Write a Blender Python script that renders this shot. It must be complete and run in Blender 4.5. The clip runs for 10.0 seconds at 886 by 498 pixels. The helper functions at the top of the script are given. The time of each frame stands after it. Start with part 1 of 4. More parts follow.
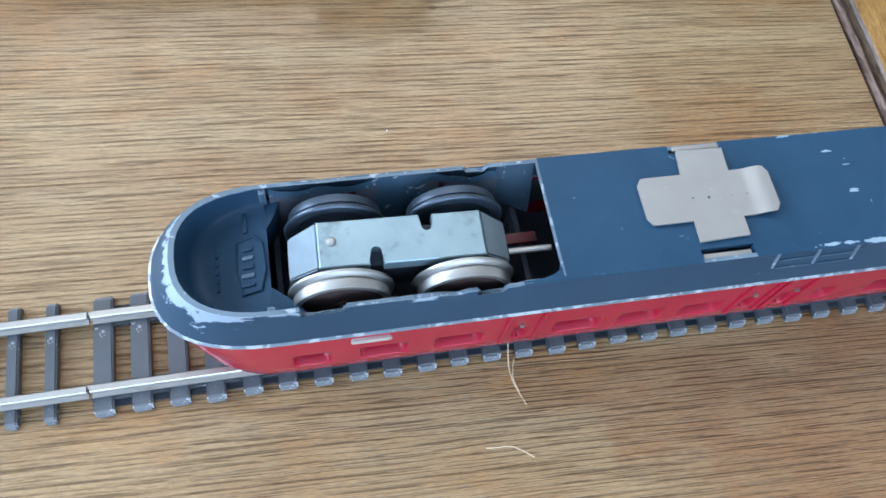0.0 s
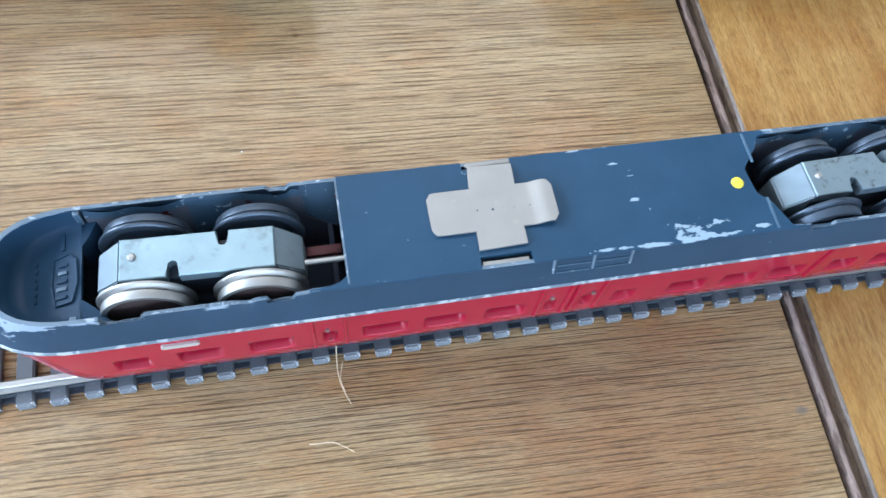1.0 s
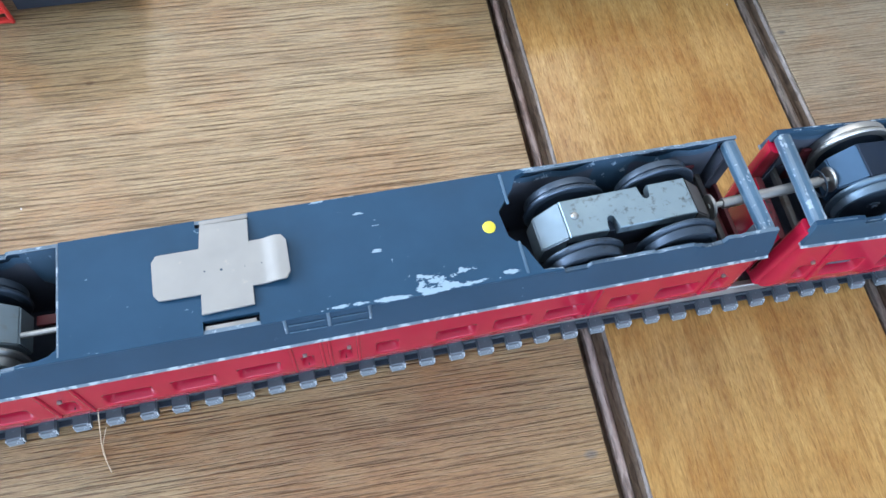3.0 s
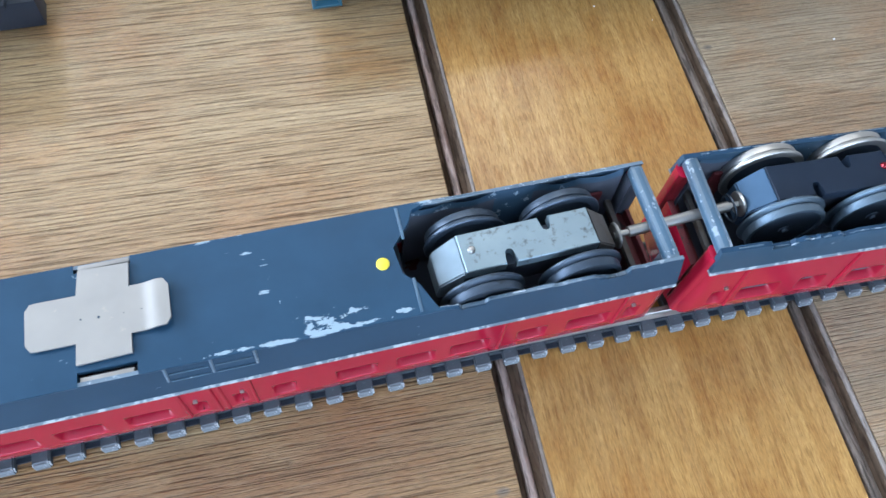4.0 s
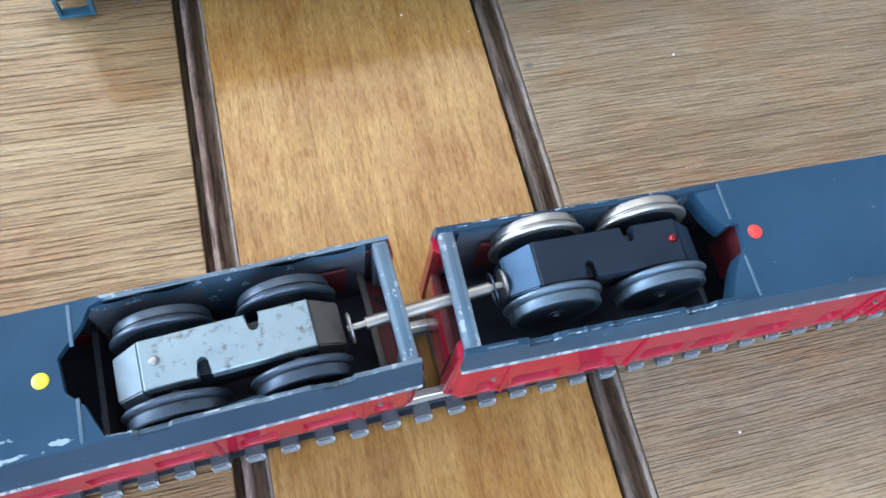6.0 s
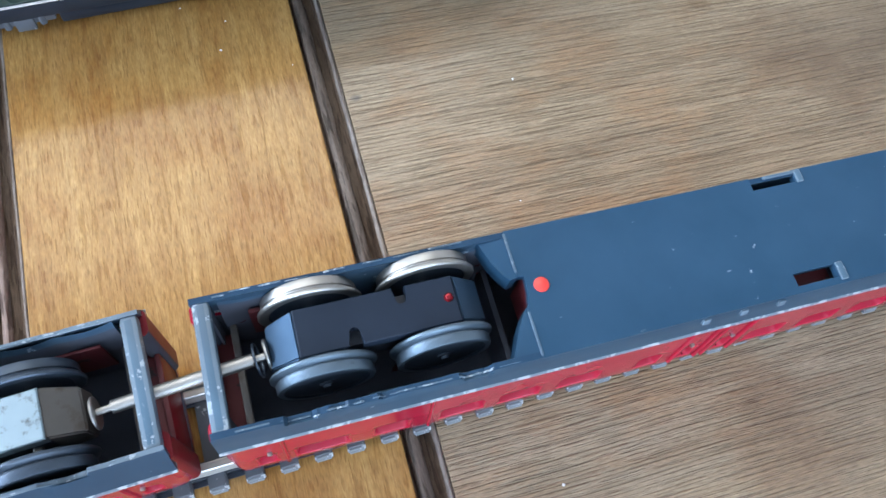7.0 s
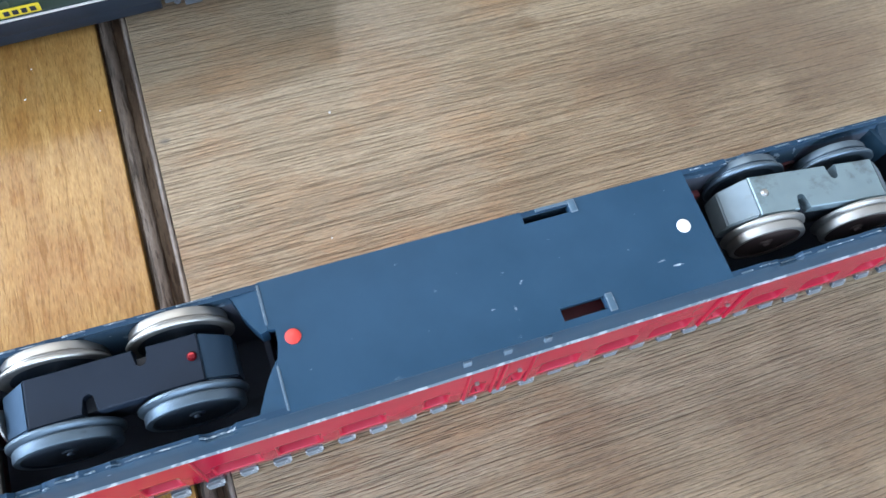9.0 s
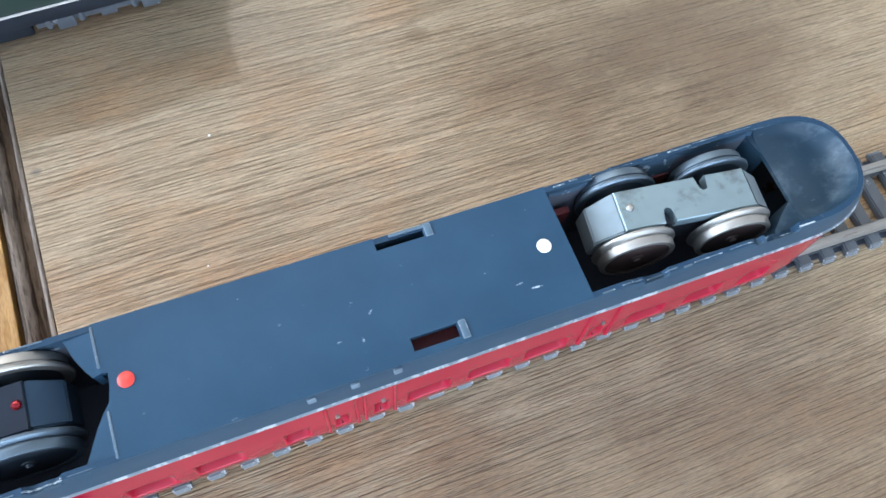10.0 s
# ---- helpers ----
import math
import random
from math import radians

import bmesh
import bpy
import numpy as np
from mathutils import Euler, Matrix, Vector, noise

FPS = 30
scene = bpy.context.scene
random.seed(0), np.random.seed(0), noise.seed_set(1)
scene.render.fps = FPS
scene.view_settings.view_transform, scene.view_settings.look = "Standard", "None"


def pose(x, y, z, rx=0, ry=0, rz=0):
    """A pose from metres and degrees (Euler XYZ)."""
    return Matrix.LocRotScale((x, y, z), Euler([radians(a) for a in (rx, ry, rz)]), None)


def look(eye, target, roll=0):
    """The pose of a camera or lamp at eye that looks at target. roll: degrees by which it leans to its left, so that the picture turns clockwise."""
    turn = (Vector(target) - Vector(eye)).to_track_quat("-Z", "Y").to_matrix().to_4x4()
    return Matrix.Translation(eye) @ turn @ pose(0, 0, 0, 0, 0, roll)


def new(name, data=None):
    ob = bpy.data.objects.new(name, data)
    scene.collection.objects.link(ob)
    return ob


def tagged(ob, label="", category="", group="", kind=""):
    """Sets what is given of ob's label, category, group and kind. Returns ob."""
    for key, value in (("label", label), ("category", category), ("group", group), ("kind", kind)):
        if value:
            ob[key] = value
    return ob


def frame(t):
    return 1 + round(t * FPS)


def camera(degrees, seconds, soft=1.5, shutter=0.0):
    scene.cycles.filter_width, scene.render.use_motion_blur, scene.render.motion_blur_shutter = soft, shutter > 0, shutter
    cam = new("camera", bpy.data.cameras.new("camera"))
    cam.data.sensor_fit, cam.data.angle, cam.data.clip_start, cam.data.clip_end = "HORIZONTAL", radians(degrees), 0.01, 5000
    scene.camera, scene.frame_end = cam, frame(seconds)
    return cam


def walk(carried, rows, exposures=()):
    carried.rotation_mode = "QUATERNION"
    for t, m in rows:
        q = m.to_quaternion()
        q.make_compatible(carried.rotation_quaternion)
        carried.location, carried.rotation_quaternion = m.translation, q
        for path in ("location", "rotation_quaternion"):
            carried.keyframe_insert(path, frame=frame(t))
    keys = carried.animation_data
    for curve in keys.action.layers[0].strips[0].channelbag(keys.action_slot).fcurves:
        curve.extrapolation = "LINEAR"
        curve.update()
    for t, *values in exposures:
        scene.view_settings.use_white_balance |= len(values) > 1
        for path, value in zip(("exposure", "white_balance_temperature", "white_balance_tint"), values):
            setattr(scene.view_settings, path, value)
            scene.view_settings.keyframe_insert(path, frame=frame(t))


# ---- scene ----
cam = camera(60.16, 10.0, shutter=0.15)
PATH = [
    (0, (-0.00383, -0.00407, 0.17646), (0.02668, 0.07776, -0.00347), 14.62),
    (0.5, (0.01689, -0.00935, 0.18298), (0.04598, 0.07288, 0.00300), 13.19),
    (1, (0.04096, -0.01612, 0.19471), (0.06792, 0.06838, 0.01546), 11.03),
    (1.5, (0.06241, -0.01767, 0.20119), (0.08837, 0.06847, 0.02257), 9.68),
    (2, (0.07748, -0.01650, 0.20120), (0.10317, 0.06966, 0.02255), 8.74),
    (2.5, (0.09228, -0.01426, 0.19866), (0.11830, 0.07216, 0.02017), 8.16),
    (2.7, (0.09694, -0.01348, 0.19833), (0.12322, 0.07233, 0.01960), 8.16),
    (3.8, (0.11862, -0.00783, 0.19755), (0.14908, 0.07754, 0.01927), 9.13),
    (4, (0.12554, -0.00686, 0.19770), (0.15576, 0.07898, 0.01961), 8.57),
    (4.5, (0.14051, -0.00213, 0.19522), (0.17099, 0.08262, 0.01665), 8.49),
    (5, (0.15871, 0.00471, 0.19033), (0.19380, 0.08609, 0.01104), 11.48),
    (5.2, (0.16575, 0.00790, 0.18961), (0.20003, 0.08882, 0.00996), 11.27),
    (6.3, (0.19989, 0.02657, 0.18664), (0.23959, 0.09618, 0.00340), 17.02),
    (6.5, (0.21247, 0.02842, 0.18688), (0.25175, 0.09833, 0.00366), 16.05),
    (7, (0.23563, 0.02758, 0.18807), (0.27586, 0.09634, 0.00462), 15.63),
    (7.5, (0.25016, 0.02414, 0.19124), (0.29180, 0.09266, 0.00802), 15.57),
    (8, (0.26074, 0.02234, 0.19002), (0.30417, 0.09048, 0.00707), 16.13),
    (8.5, (0.27091, 0.02171, 0.19147), (0.31410, 0.09048, 0.00870), 15.20),
    (9, (0.28553, 0.02234, 0.19340), (0.32778, 0.09122, 0.01045), 13.59),
    (9.5, (0.30165, 0.02097, 0.19435), (0.34472, 0.08902, 0.01128), 13.35),
    (10, (0.31746, 0.01917, 0.19357), (0.36068, 0.08725, 0.01055), 12.29),
]
EXPOSURES = [(0, 0.97, 5900, 9), (0.5, 1.05, 5950, 9), (1, 1.14, 5980, 9), (1.5, 1.30, 5980, 9), (2, 1.28, 5980, 9.5), (2.5, 1.20, 5930, 9.5), (4.5, 1.12, 5990, 10), (5, 1.13, 6030, 10), (6.5, 1.24, 6150, 10.3), (8.5, 1.26, 6250, 10.5), (10, 1.35, 6420, 10.5)]
walk(cam, [(t, look(eye, target, roll)) for t, eye, target, roll in PATH], EXPOSURES)

# ---- world, sun, lights, exposure ----
world = bpy.data.worlds.new("sky")
scene.world = world
world.use_nodes = True
wn = world.node_tree
sky = wn.nodes.new("ShaderNodeTexSky")
sky.sky_type = "NISHITA"
sky.sun_disc = False
sky.sun_elevation = radians(32)
sky.sun_rotation = radians(-68)
wn.links.new(sky.outputs[0], wn.nodes["Background"].inputs[0])
wn.nodes["Background"].inputs[1].default_value = 0.12

# an overcast sky, seen through the wide west window
sun = new("sun", bpy.data.lights.new("sun", "SUN"))
sun.data.energy, sun.data.angle, sun.data.color = 0.8, radians(30), (1.0, 0.97, 0.92)
sun.matrix_world = look((-0.85, 0.32, 0.55), (0.0, 0.0, 0.0))

# room round the table: west and roof windows, added fill window behind the viewer
ROOM_W, ROOM_E, ROOM_S, ROOM_N, ROOM_TOP = -1.75, 2.6, -2.3, 2.5, 1.65
WEST_WINDOW = (-0.9, 1.7, 0.08, 1.42)
SOUTH_FILL = (-1.2, 1.3, 0.10, 1.40)
ROOF_WINDOW = (-0.78, 0.93, 0.80, 1.82)


def daylight(name, at, towards, wide, high, power, colour):
    """The sky's light in a window's opening."""
    lamp = new(name, bpy.data.lights.new(name, "AREA"))
    lamp.data.shape, lamp.data.size, lamp.data.size_y = "RECTANGLE", wide, high
    lamp.data.energy, lamp.data.color = power, colour
    lamp.matrix_world = look(at, towards)
    return lamp


daylight("west_window_light", (ROOM_W - 0.06, 0.4, 0.75), (0.0, 0.4, 0.75), 2.5, 1.28, 44, (0.65, 0.80, 1.0))
# added fill for the near sides, set in an unseen south opening
daylight("south_fill_light", (0.05, ROOM_S - 0.06, 0.75), (0.05, 0.0, 0.75), 2.4, 1.24, 37, (0.67, 0.81, 1.0))
daylight("roof_window_light", (0.075, 1.31, ROOM_TOP + 0.04), (0.075, 1.311, 0.0), 1.68, 1.0, 11, (1.0, 0.93, 0.80))

# ---- materials ----


class Nodes:
    """A small writer for node materials."""

    def __init__(self, name):
        self.m = bpy.data.materials.new(name)
        self.m.use_nodes = True
        self.t = self.m.node_tree
        self.b = self.t.nodes["Principled BSDF"]
        self.co = self.add("ShaderNodeTexCoord").outputs["Object"]

    def add(self, kind, **values):
        n = self.t.nodes.new(kind)
        for k, v in values.items():
            n.inputs[k].default_value = v
        return n

    def link(self, a, b):
        self.t.links.new(a, b)
        return self

    def scaled(self, x, y, z, shift=(0, 0, 0)):
        n = self.add("ShaderNodeMapping")
        n.inputs["Scale"].default_value = (x, y, z)
        n.inputs["Location"].default_value = shift
        self.link(self.co, n.inputs["Vector"])
        return n.outputs[0]

    def noise(self, vec, scale=1.0, detail=3.0, rough=0.55, distortion=0.0):
        n = self.add("ShaderNodeTexNoise", Scale=scale, Detail=detail, Roughness=rough, Distortion=distortion)
        self.link(vec, n.inputs["Vector"])
        return n.outputs[0]

    def ramp(self, fac, *stops):
        n = self.add("ShaderNodeValToRGB")
        e = n.color_ramp.elements
        while len(e) < len(stops):
            e.new(0.5)
        for el, (p, c) in zip(e, stops):
            el.position = p
            el.color = (c, c, c, 1) if isinstance(c, (int, float)) else (*c, 1)
        self.link(fac, n.inputs[0])
        return n.outputs[0]

    def mix(self, fac, a, b, kind="MIX"):
        n = self.add("ShaderNodeMix")
        n.data_type, n.blend_type = "RGBA", kind
        for v, k in ((fac, 0), (a, 6), (b, 7)):
            if isinstance(v, (int, float)):
                n.inputs[k].default_value = v if k == 0 else (v, v, v, 1)
            elif isinstance(v, tuple):
                n.inputs[k].default_value = (*v, 1)
            else:
                self.link(v, n.inputs[k])
        return n.outputs[2]

    def math(self, op, a, b=0.0):
        n = self.add("ShaderNodeMath")
        n.operation = op
        for k, v in enumerate((a, b)):
            if isinstance(v, (int, float)):
                n.inputs[k].default_value = v
            else:
                self.link(v, n.inputs[k])
        return n.outputs[0]

    def axis(self, k):
        n = self.add("ShaderNodeSeparateXYZ")
        self.link(self.co, n.inputs[0])
        return n.outputs[k]

    def bump(self, height, distance, strength=1.0):
        n = self.add("ShaderNodeBump", Strength=strength, Distance=distance)
        self.link(height, n.inputs["Height"])
        self.link(n.outputs[0], self.b.inputs["Normal"])
        return self

    def set(self, **values):
        for k, v in values.items():
            s = self.b.inputs[{"colour": "Base Color", "rough": "Roughness", "metal": "Metallic", "coat": "Coat Weight", "coat_rough": "Coat Roughness", "ior": "IOR"}[k]]
            if isinstance(v, tuple):
                s.default_value = (*v, 1)
            elif isinstance(v, (int, float)):
                s.default_value = v
            else:
                self.link(v, s)
        return self


def wood(name, along_x, dark, mid, light, warm, pale, pore, depth, dashes, rough, relief, coat, patches=()):
    """Old planed wood: a smooth mottled ground cut by long fine pore lines. Lengths in metres."""
    n = Nodes(name)
    wave = n.noise(n.scaled(9, 9, 9), detail=2)
    bend = n.add("ShaderNodeCombineXYZ")
    n.link(n.math("MULTIPLY", n.math("SUBTRACT", wave, 0.5), 0.002), bend.inputs[1 if along_x else 0])
    moved_co = n.add("ShaderNodeVectorMath")
    n.link(n.co, moved_co.inputs[0]).link(bend.outputs[0], moved_co.inputs[1])
    n.co = moved_co.outputs[0]
    g = (lambda a, c: n.scaled(a, c, a)) if along_x else (lambda a, c: n.scaled(c, a, a))
    bands = n.noise(g(4, 55), detail=4, rough=0.55) if along_x else n.noise(g(9, 110), detail=5, rough=0.6)
    cloud = n.noise(g(22, 34), detail=5, rough=0.65)
    tint = n.noise(g(18, 190), detail=5, rough=0.65)
    fine = n.noise(g(90, 1500), detail=4, rough=0.65) if along_x else n.noise(g(60, 420), detail=6, rough=0.68)
    base = n.ramp(bands, (0.30, dark), (0.46, mid), (0.68, light))
    base = n.mix(0.3 if along_x else 0.48, base, n.ramp(fine, (0.34, dark), (0.64, light)))
    base = n.mix(n.ramp(cloud, (0.36, 0.7), (0.52, 0.0)), base, warm)
    base = n.mix(n.ramp(tint, (0.48, 0.0), (0.70, 0.36)), base, pale)
    base = n.mix(n.ramp(tint, (0.31, 0.36), (0.48, 0.0)), base, dark)

    def patched(colour, spots):
        """Lays blotches with ragged outlines over a colour."""
        for x, y, r, much, tone in spots:
            dx = n.math("DIVIDE", n.math("SUBTRACT", n.axis(0), x), r * 1.6)
            dy = n.math("DIVIDE", n.math("SUBTRACT", n.axis(1), y), r)
            away = n.math("ADD", n.math("ADD", n.math("MULTIPLY", dx, dx), n.math("MULTIPLY", dy, dy)), n.math("MULTIPLY", n.math("SUBTRACT", cloud, 0.5), 3.0))
            colour = n.mix(n.ramp(away, (0.0 if r > 0.01 else 0.3, much), (1.0, 0.0)), colour, tone)
        return colour

    base = patched(base, [q for q in patches if q[2] > 0.01])
    cut = None
    for kind, along, across, at, shift, much in dashes:
        lay = n.add("ShaderNodeMapping")
        k = 0.314 if kind == "line" else 1.0
        lay.inputs["Scale"].default_value = (along, across * k, along) if along_x else (across * k, along, along)
        lay.inputs["Location"].default_value = (shift, shift * 2, 0)
        n.link(n.co, lay.inputs["Vector"])
        if kind == "line":
            # evenly spaced fine pores, broken along their length
            wave = n.add("ShaderNodeTexWave", Scale=1.0, Distortion=4.0, Detail=2.0)
            wave.inputs["Detail Scale"].default_value = 0.8
            wave.bands_direction = "Y" if along_x else "X"
            n.link(lay.outputs[0], wave.inputs["Vector"])
            gap = n.noise(g(along * 3.2, across * 0.75), detail=2)
            line = n.ramp(wave.outputs["Fac"], (1 - at, 0.0), (1 - at * 0.3, 1.0))
            line = n.math("MULTIPLY", line, n.ramp(gap, (0.42, 0.0), (0.60, 1.0)))
        else:
            streak = n.noise(lay.outputs[0], detail=1.0, rough=0.45)
            gap = n.noise(g(along * 0.6, across * 0.09), detail=2)
            line = n.ramp(n.math("ADD", streak, n.math("MULTIPLY", n.math("SUBTRACT", gap, 0.5), 0.10)), (at - 0.03, 1.0), (at + 0.015, 0.0))
        line = n.math("MULTIPLY", line, much)
        cut = line if cut is None else n.math("MAXIMUM", cut, line)
    base = n.mix(n.math("MULTIPLY", cut, depth), base, pore)
    grime = n.noise(n.scaled(5, 7, 5, (0.62, 0.2, 0)), detail=4, rough=0.6)
    base = n.mix(n.ramp(grime, (0.48, 0.0), (0.68, 0.4)), base, tuple(v * 0.55 for v in mid))
    base = patched(base, [q for q in patches if q[2] <= 0.01])
    grain = n.noise(g(420, 2600), detail=2, rough=0.6)
    base = n.mix(0.35, base, n.mix(1.0, base, n.ramp(grain, (0.30, 0.45), (0.70, 1.55)), "MULTIPLY"))
    height = n.math("SUBTRACT", n.math("ADD", n.math("MULTIPLY", grain, 0.5), n.math("MULTIPLY", cloud, 0.25)), cut)
    n.set(colour=base, rough=n.math("ADD", n.ramp(cloud, (0.3, rough - 0.05), (0.7, rough + 0.1)), n.math("MULTIPLY", cut, 0.3)), coat=n.math("MULTIPLY", n.math("SUBTRACT", 1.0, cut), coat), coat_rough=0.14)
    n.bump(height, relief, 0.8)
    return n.m


# pore layers: kind, features a metre along and across, threshold or width, shift, strength
PORES_WARM = (("line", 16, 560, 0.24, 0.0, 1.0), ("line", 22, 830, 0.26, 5.3, 0.75), ("dash", 60, 2500, 0.36, 3.7, 0.5))
PORES_GREY = (("line", 16, 720, 0.25, 0.0, 0.9), ("line", 22, 1050, 0.28, 5.3, 0.75), ("dash", 60, 2700, 0.36, 3.7, 0.5))
PORES_FINE = (("dash", 60, 800, 0.38, 0.0, 0.45), ("dash", 170, 1700, 0.39, 3.7, 0.5))
PORES_SHORT = (("dash", 60, 700, 0.38, 0.0, 0.8), ("dash", 130, 1400, 0.38, 3.7, 0.6))
PANEL_L = wood("panel_wood_warm", True, (0.225, 0.130, 0.050), (0.315, 0.203, 0.090), (0.415, 0.295, 0.148), (0.32, 0.160, 0.050), (0.37, 0.285, 0.165), (0.058, 0.030, 0.012), 0.64, PORES_WARM, 0.46, 0.0006, 0.5, ((0.160, 0.019, 0.0015, 0.7, (0.13, 0.115, 0.10)), (0.0330, 0.1560, 0.0010, 0.8, (0.12, 0.06, 0.02)), (0.120, 0.022, 0.040, 0.7, (0.235, 0.115, 0.045))))
# its last two patches broadly darken the near right and the far right
PANEL_R = wood("panel_wood_grey", True, (0.220, 0.158, 0.094), (0.300, 0.228, 0.142), (0.385, 0.304, 0.200), (0.330, 0.188, 0.088), (0.365, 0.308, 0.224), (0.085, 0.058, 0.034), 0.66, PORES_GREY, 0.48, 0.0006, 0.46, ((0.2652, 0.1497, 0.0016, 0.8, (0.06, 0.06, 0.065)), (0.3820, 0.1620, 0.0030, 0.6, (0.16, 0.10, 0.05)), (0.415, 0.000, 0.064, 0.75, (0.140, 0.096, 0.060)), (0.462, 0.140, 0.056, 0.8, (0.135, 0.096, 0.060))))
STILE = wood("stile_wood", False, (0.222, 0.106, 0.027), (0.370, 0.202, 0.058), (0.475, 0.297, 0.098), (0.288, 0.128, 0.027), (0.430, 0.275, 0.105), (0.13, 0.050, 0.012), 0.65, PORES_FINE, 0.42, 0.0001, 0.6)
MOULD = wood("moulding_wood", False, (0.040, 0.026, 0.018), (0.075, 0.050, 0.034), (0.13, 0.092, 0.062), (0.07, 0.04, 0.022), (0.13, 0.10, 0.075), (0.02, 0.013, 0.01), 0.6, PORES_SHORT, 0.52, 0.0005, 0.05)
BEAD = wood("moulding_bead_wood", False, (0.10, 0.068, 0.055), (0.20, 0.145, 0.12), (0.31, 0.24, 0.21), (0.15, 0.09, 0.07), (0.34, 0.29, 0.26), (0.04, 0.03, 0.025), 0.7, PORES_SHORT, 0.52, 0.0006, 0.05)
BEAD_DARK = wood("dark_bead_wood", False, (0.050, 0.040, 0.033), (0.110, 0.086, 0.070), (0.22, 0.18, 0.15), (0.07, 0.05, 0.035), (0.3, 0.28, 0.26), (0.02, 0.018, 0.016), 0.7, PORES_SHORT, 0.5, 0.0006, 0.06)
MOULD_EDGE = wood("worn_moulding_edge", False, (0.085, 0.066, 0.054), (0.16, 0.134, 0.115), (0.27, 0.235, 0.21), (0.2, 0.15, 0.10), (0.42, 0.41, 0.40), (0.09, 0.07, 0.06), 0.7, PORES_SHORT, 0.5, 0.0003, 0.0)


def duller(m, ior):
    m.node_tree.nodes["Principled BSDF"].inputs["IOR"].default_value = ior
    return m


for m in (MOULD, BEAD, BEAD_DARK, MOULD_EDGE):
    duller(m, 1.22)
duller(STILE, 1.18)


def paint(name, colour, chip, chip_at, rough, scale=170, tone=0.25):
    """Old enamel: slight mottling, fine dust and small chips to the metal."""
    n = Nodes(name)
    spots = n.noise(n.scaled(scale, scale, scale), detail=5, rough=0.65)
    cloud = n.noise(n.scaled(45, 45, 45), detail=3)
    base = n.mix(n.ramp(cloud, (0.35, 0.0), (0.7, tone)), colour, tuple(min(1, c * 1.6 + 0.01) for c in colour))
    mask = n.ramp(spots, (chip_at, 0.0), (chip_at + 0.02, 1.0))
    base = n.mix(mask, base, chip)
    n.set(colour=base, rough=n.ramp(cloud, (0.3, rough), (0.75, rough + 0.14)))
    n.bump(n.math("SUBTRACT", n.math("MULTIPLY", cloud, 0.3), mask), 0.0001, 0.5)
    return n.m


def worn_paint(name, colour, chip, rough, axis, lo, peak, hi, base_at, worn_at, nose=False, spots=()):
    """Enamel that has chipped off along an edge: axis 1 runs across the car, axis 2 upwards."""
    n = Nodes(name)
    c = n.math("ABSOLUTE", n.axis(axis)) if axis == 1 else n.axis(axis)
    edge = n.add("ShaderNodeMapRange")
    edge.inputs[1].default_value, edge.inputs[2].default_value = lo, peak
    n.link(c, edge.inputs[0])
    far = n.add("ShaderNodeMapRange")
    far.inputs[1].default_value, far.inputs[2].default_value = hi, peak
    n.link(c, far.inputs[0])
    near = n.math("MULTIPLY", edge.outputs[0], far.outputs[0])
    flakes = n.noise(n.scaled(85, 340, 340), detail=7, rough=0.7)
    patch = n.noise(n.scaled(30, 30, 30), detail=2)
    cloud = n.noise(n.scaled(60, 60, 60), detail=4)
    specks = n.noise(n.scaled(330, 420, 330), detail=4, rough=0.6)
    score = n.math("ADD", n.math("MULTIPLY", near, base_at - worn_at), n.math("MULTIPLY", n.math("SUBTRACT", patch, 0.5), 0.5))
    score = n.math("ADD", score, flakes)
    for u, v, ru, rv, more in spots:
        du = n.math("DIVIDE", n.math("SUBTRACT", n.axis(0), u / 1000), ru / 1000)
        dv = n.math("DIVIDE", n.math("SUBTRACT", n.axis(1), v / 1000), rv / 1000)
        away = n.math("ADD", n.math("ADD", n.math("MULTIPLY", du, du), n.math("MULTIPLY", dv, dv)), n.math("MULTIPLY", n.math("SUBTRACT", specks, 0.45), 1.7))
        score = n.math("ADD", score, n.math("MULTIPLY", n.math("MAXIMUM", n.math("SUBTRACT", 1.0, away), 0.0), more))
    if nose:
        # the first car's nose is rubbed bare
        tip = n.add("ShaderNodeMapRange")
        tip.inputs[1].default_value, tip.inputs[2].default_value = -0.052, -0.070
        n.link(n.axis(0), tip.inputs[0])
        high = n.add("ShaderNodeMapRange")
        high.inputs[1].default_value, high.inputs[2].default_value = 0.0340, 0.0395
        n.link(n.axis(2), high.inputs[0])
        score = n.math("ADD", score, n.math("MULTIPLY", n.math("MULTIPLY", tip.outputs[0], high.outputs[0]), 0.20))
    mask = n.math("MAXIMUM", n.ramp(score, (base_at, 0.0), (base_at + 0.03, 1.0)), n.math("MULTIPLY", n.ramp(specks, (0.715, 0.0), (0.74, 1.0)), 0.6))
    base = n.mix(n.ramp(cloud, (0.35, 0.0), (0.75, 0.35)), colour, tuple(min(1, v * 1.5 + 0.008) for v in colour))
    n.set(colour=n.mix(mask, base, chip), rough=n.ramp(cloud, (0.3, rough), (0.75, rough + 0.16)))
    n.bump(n.math("SUBTRACT", n.math("MULTIPLY", cloud, 0.5), mask), 0.00012, 0.5)
    return n.m


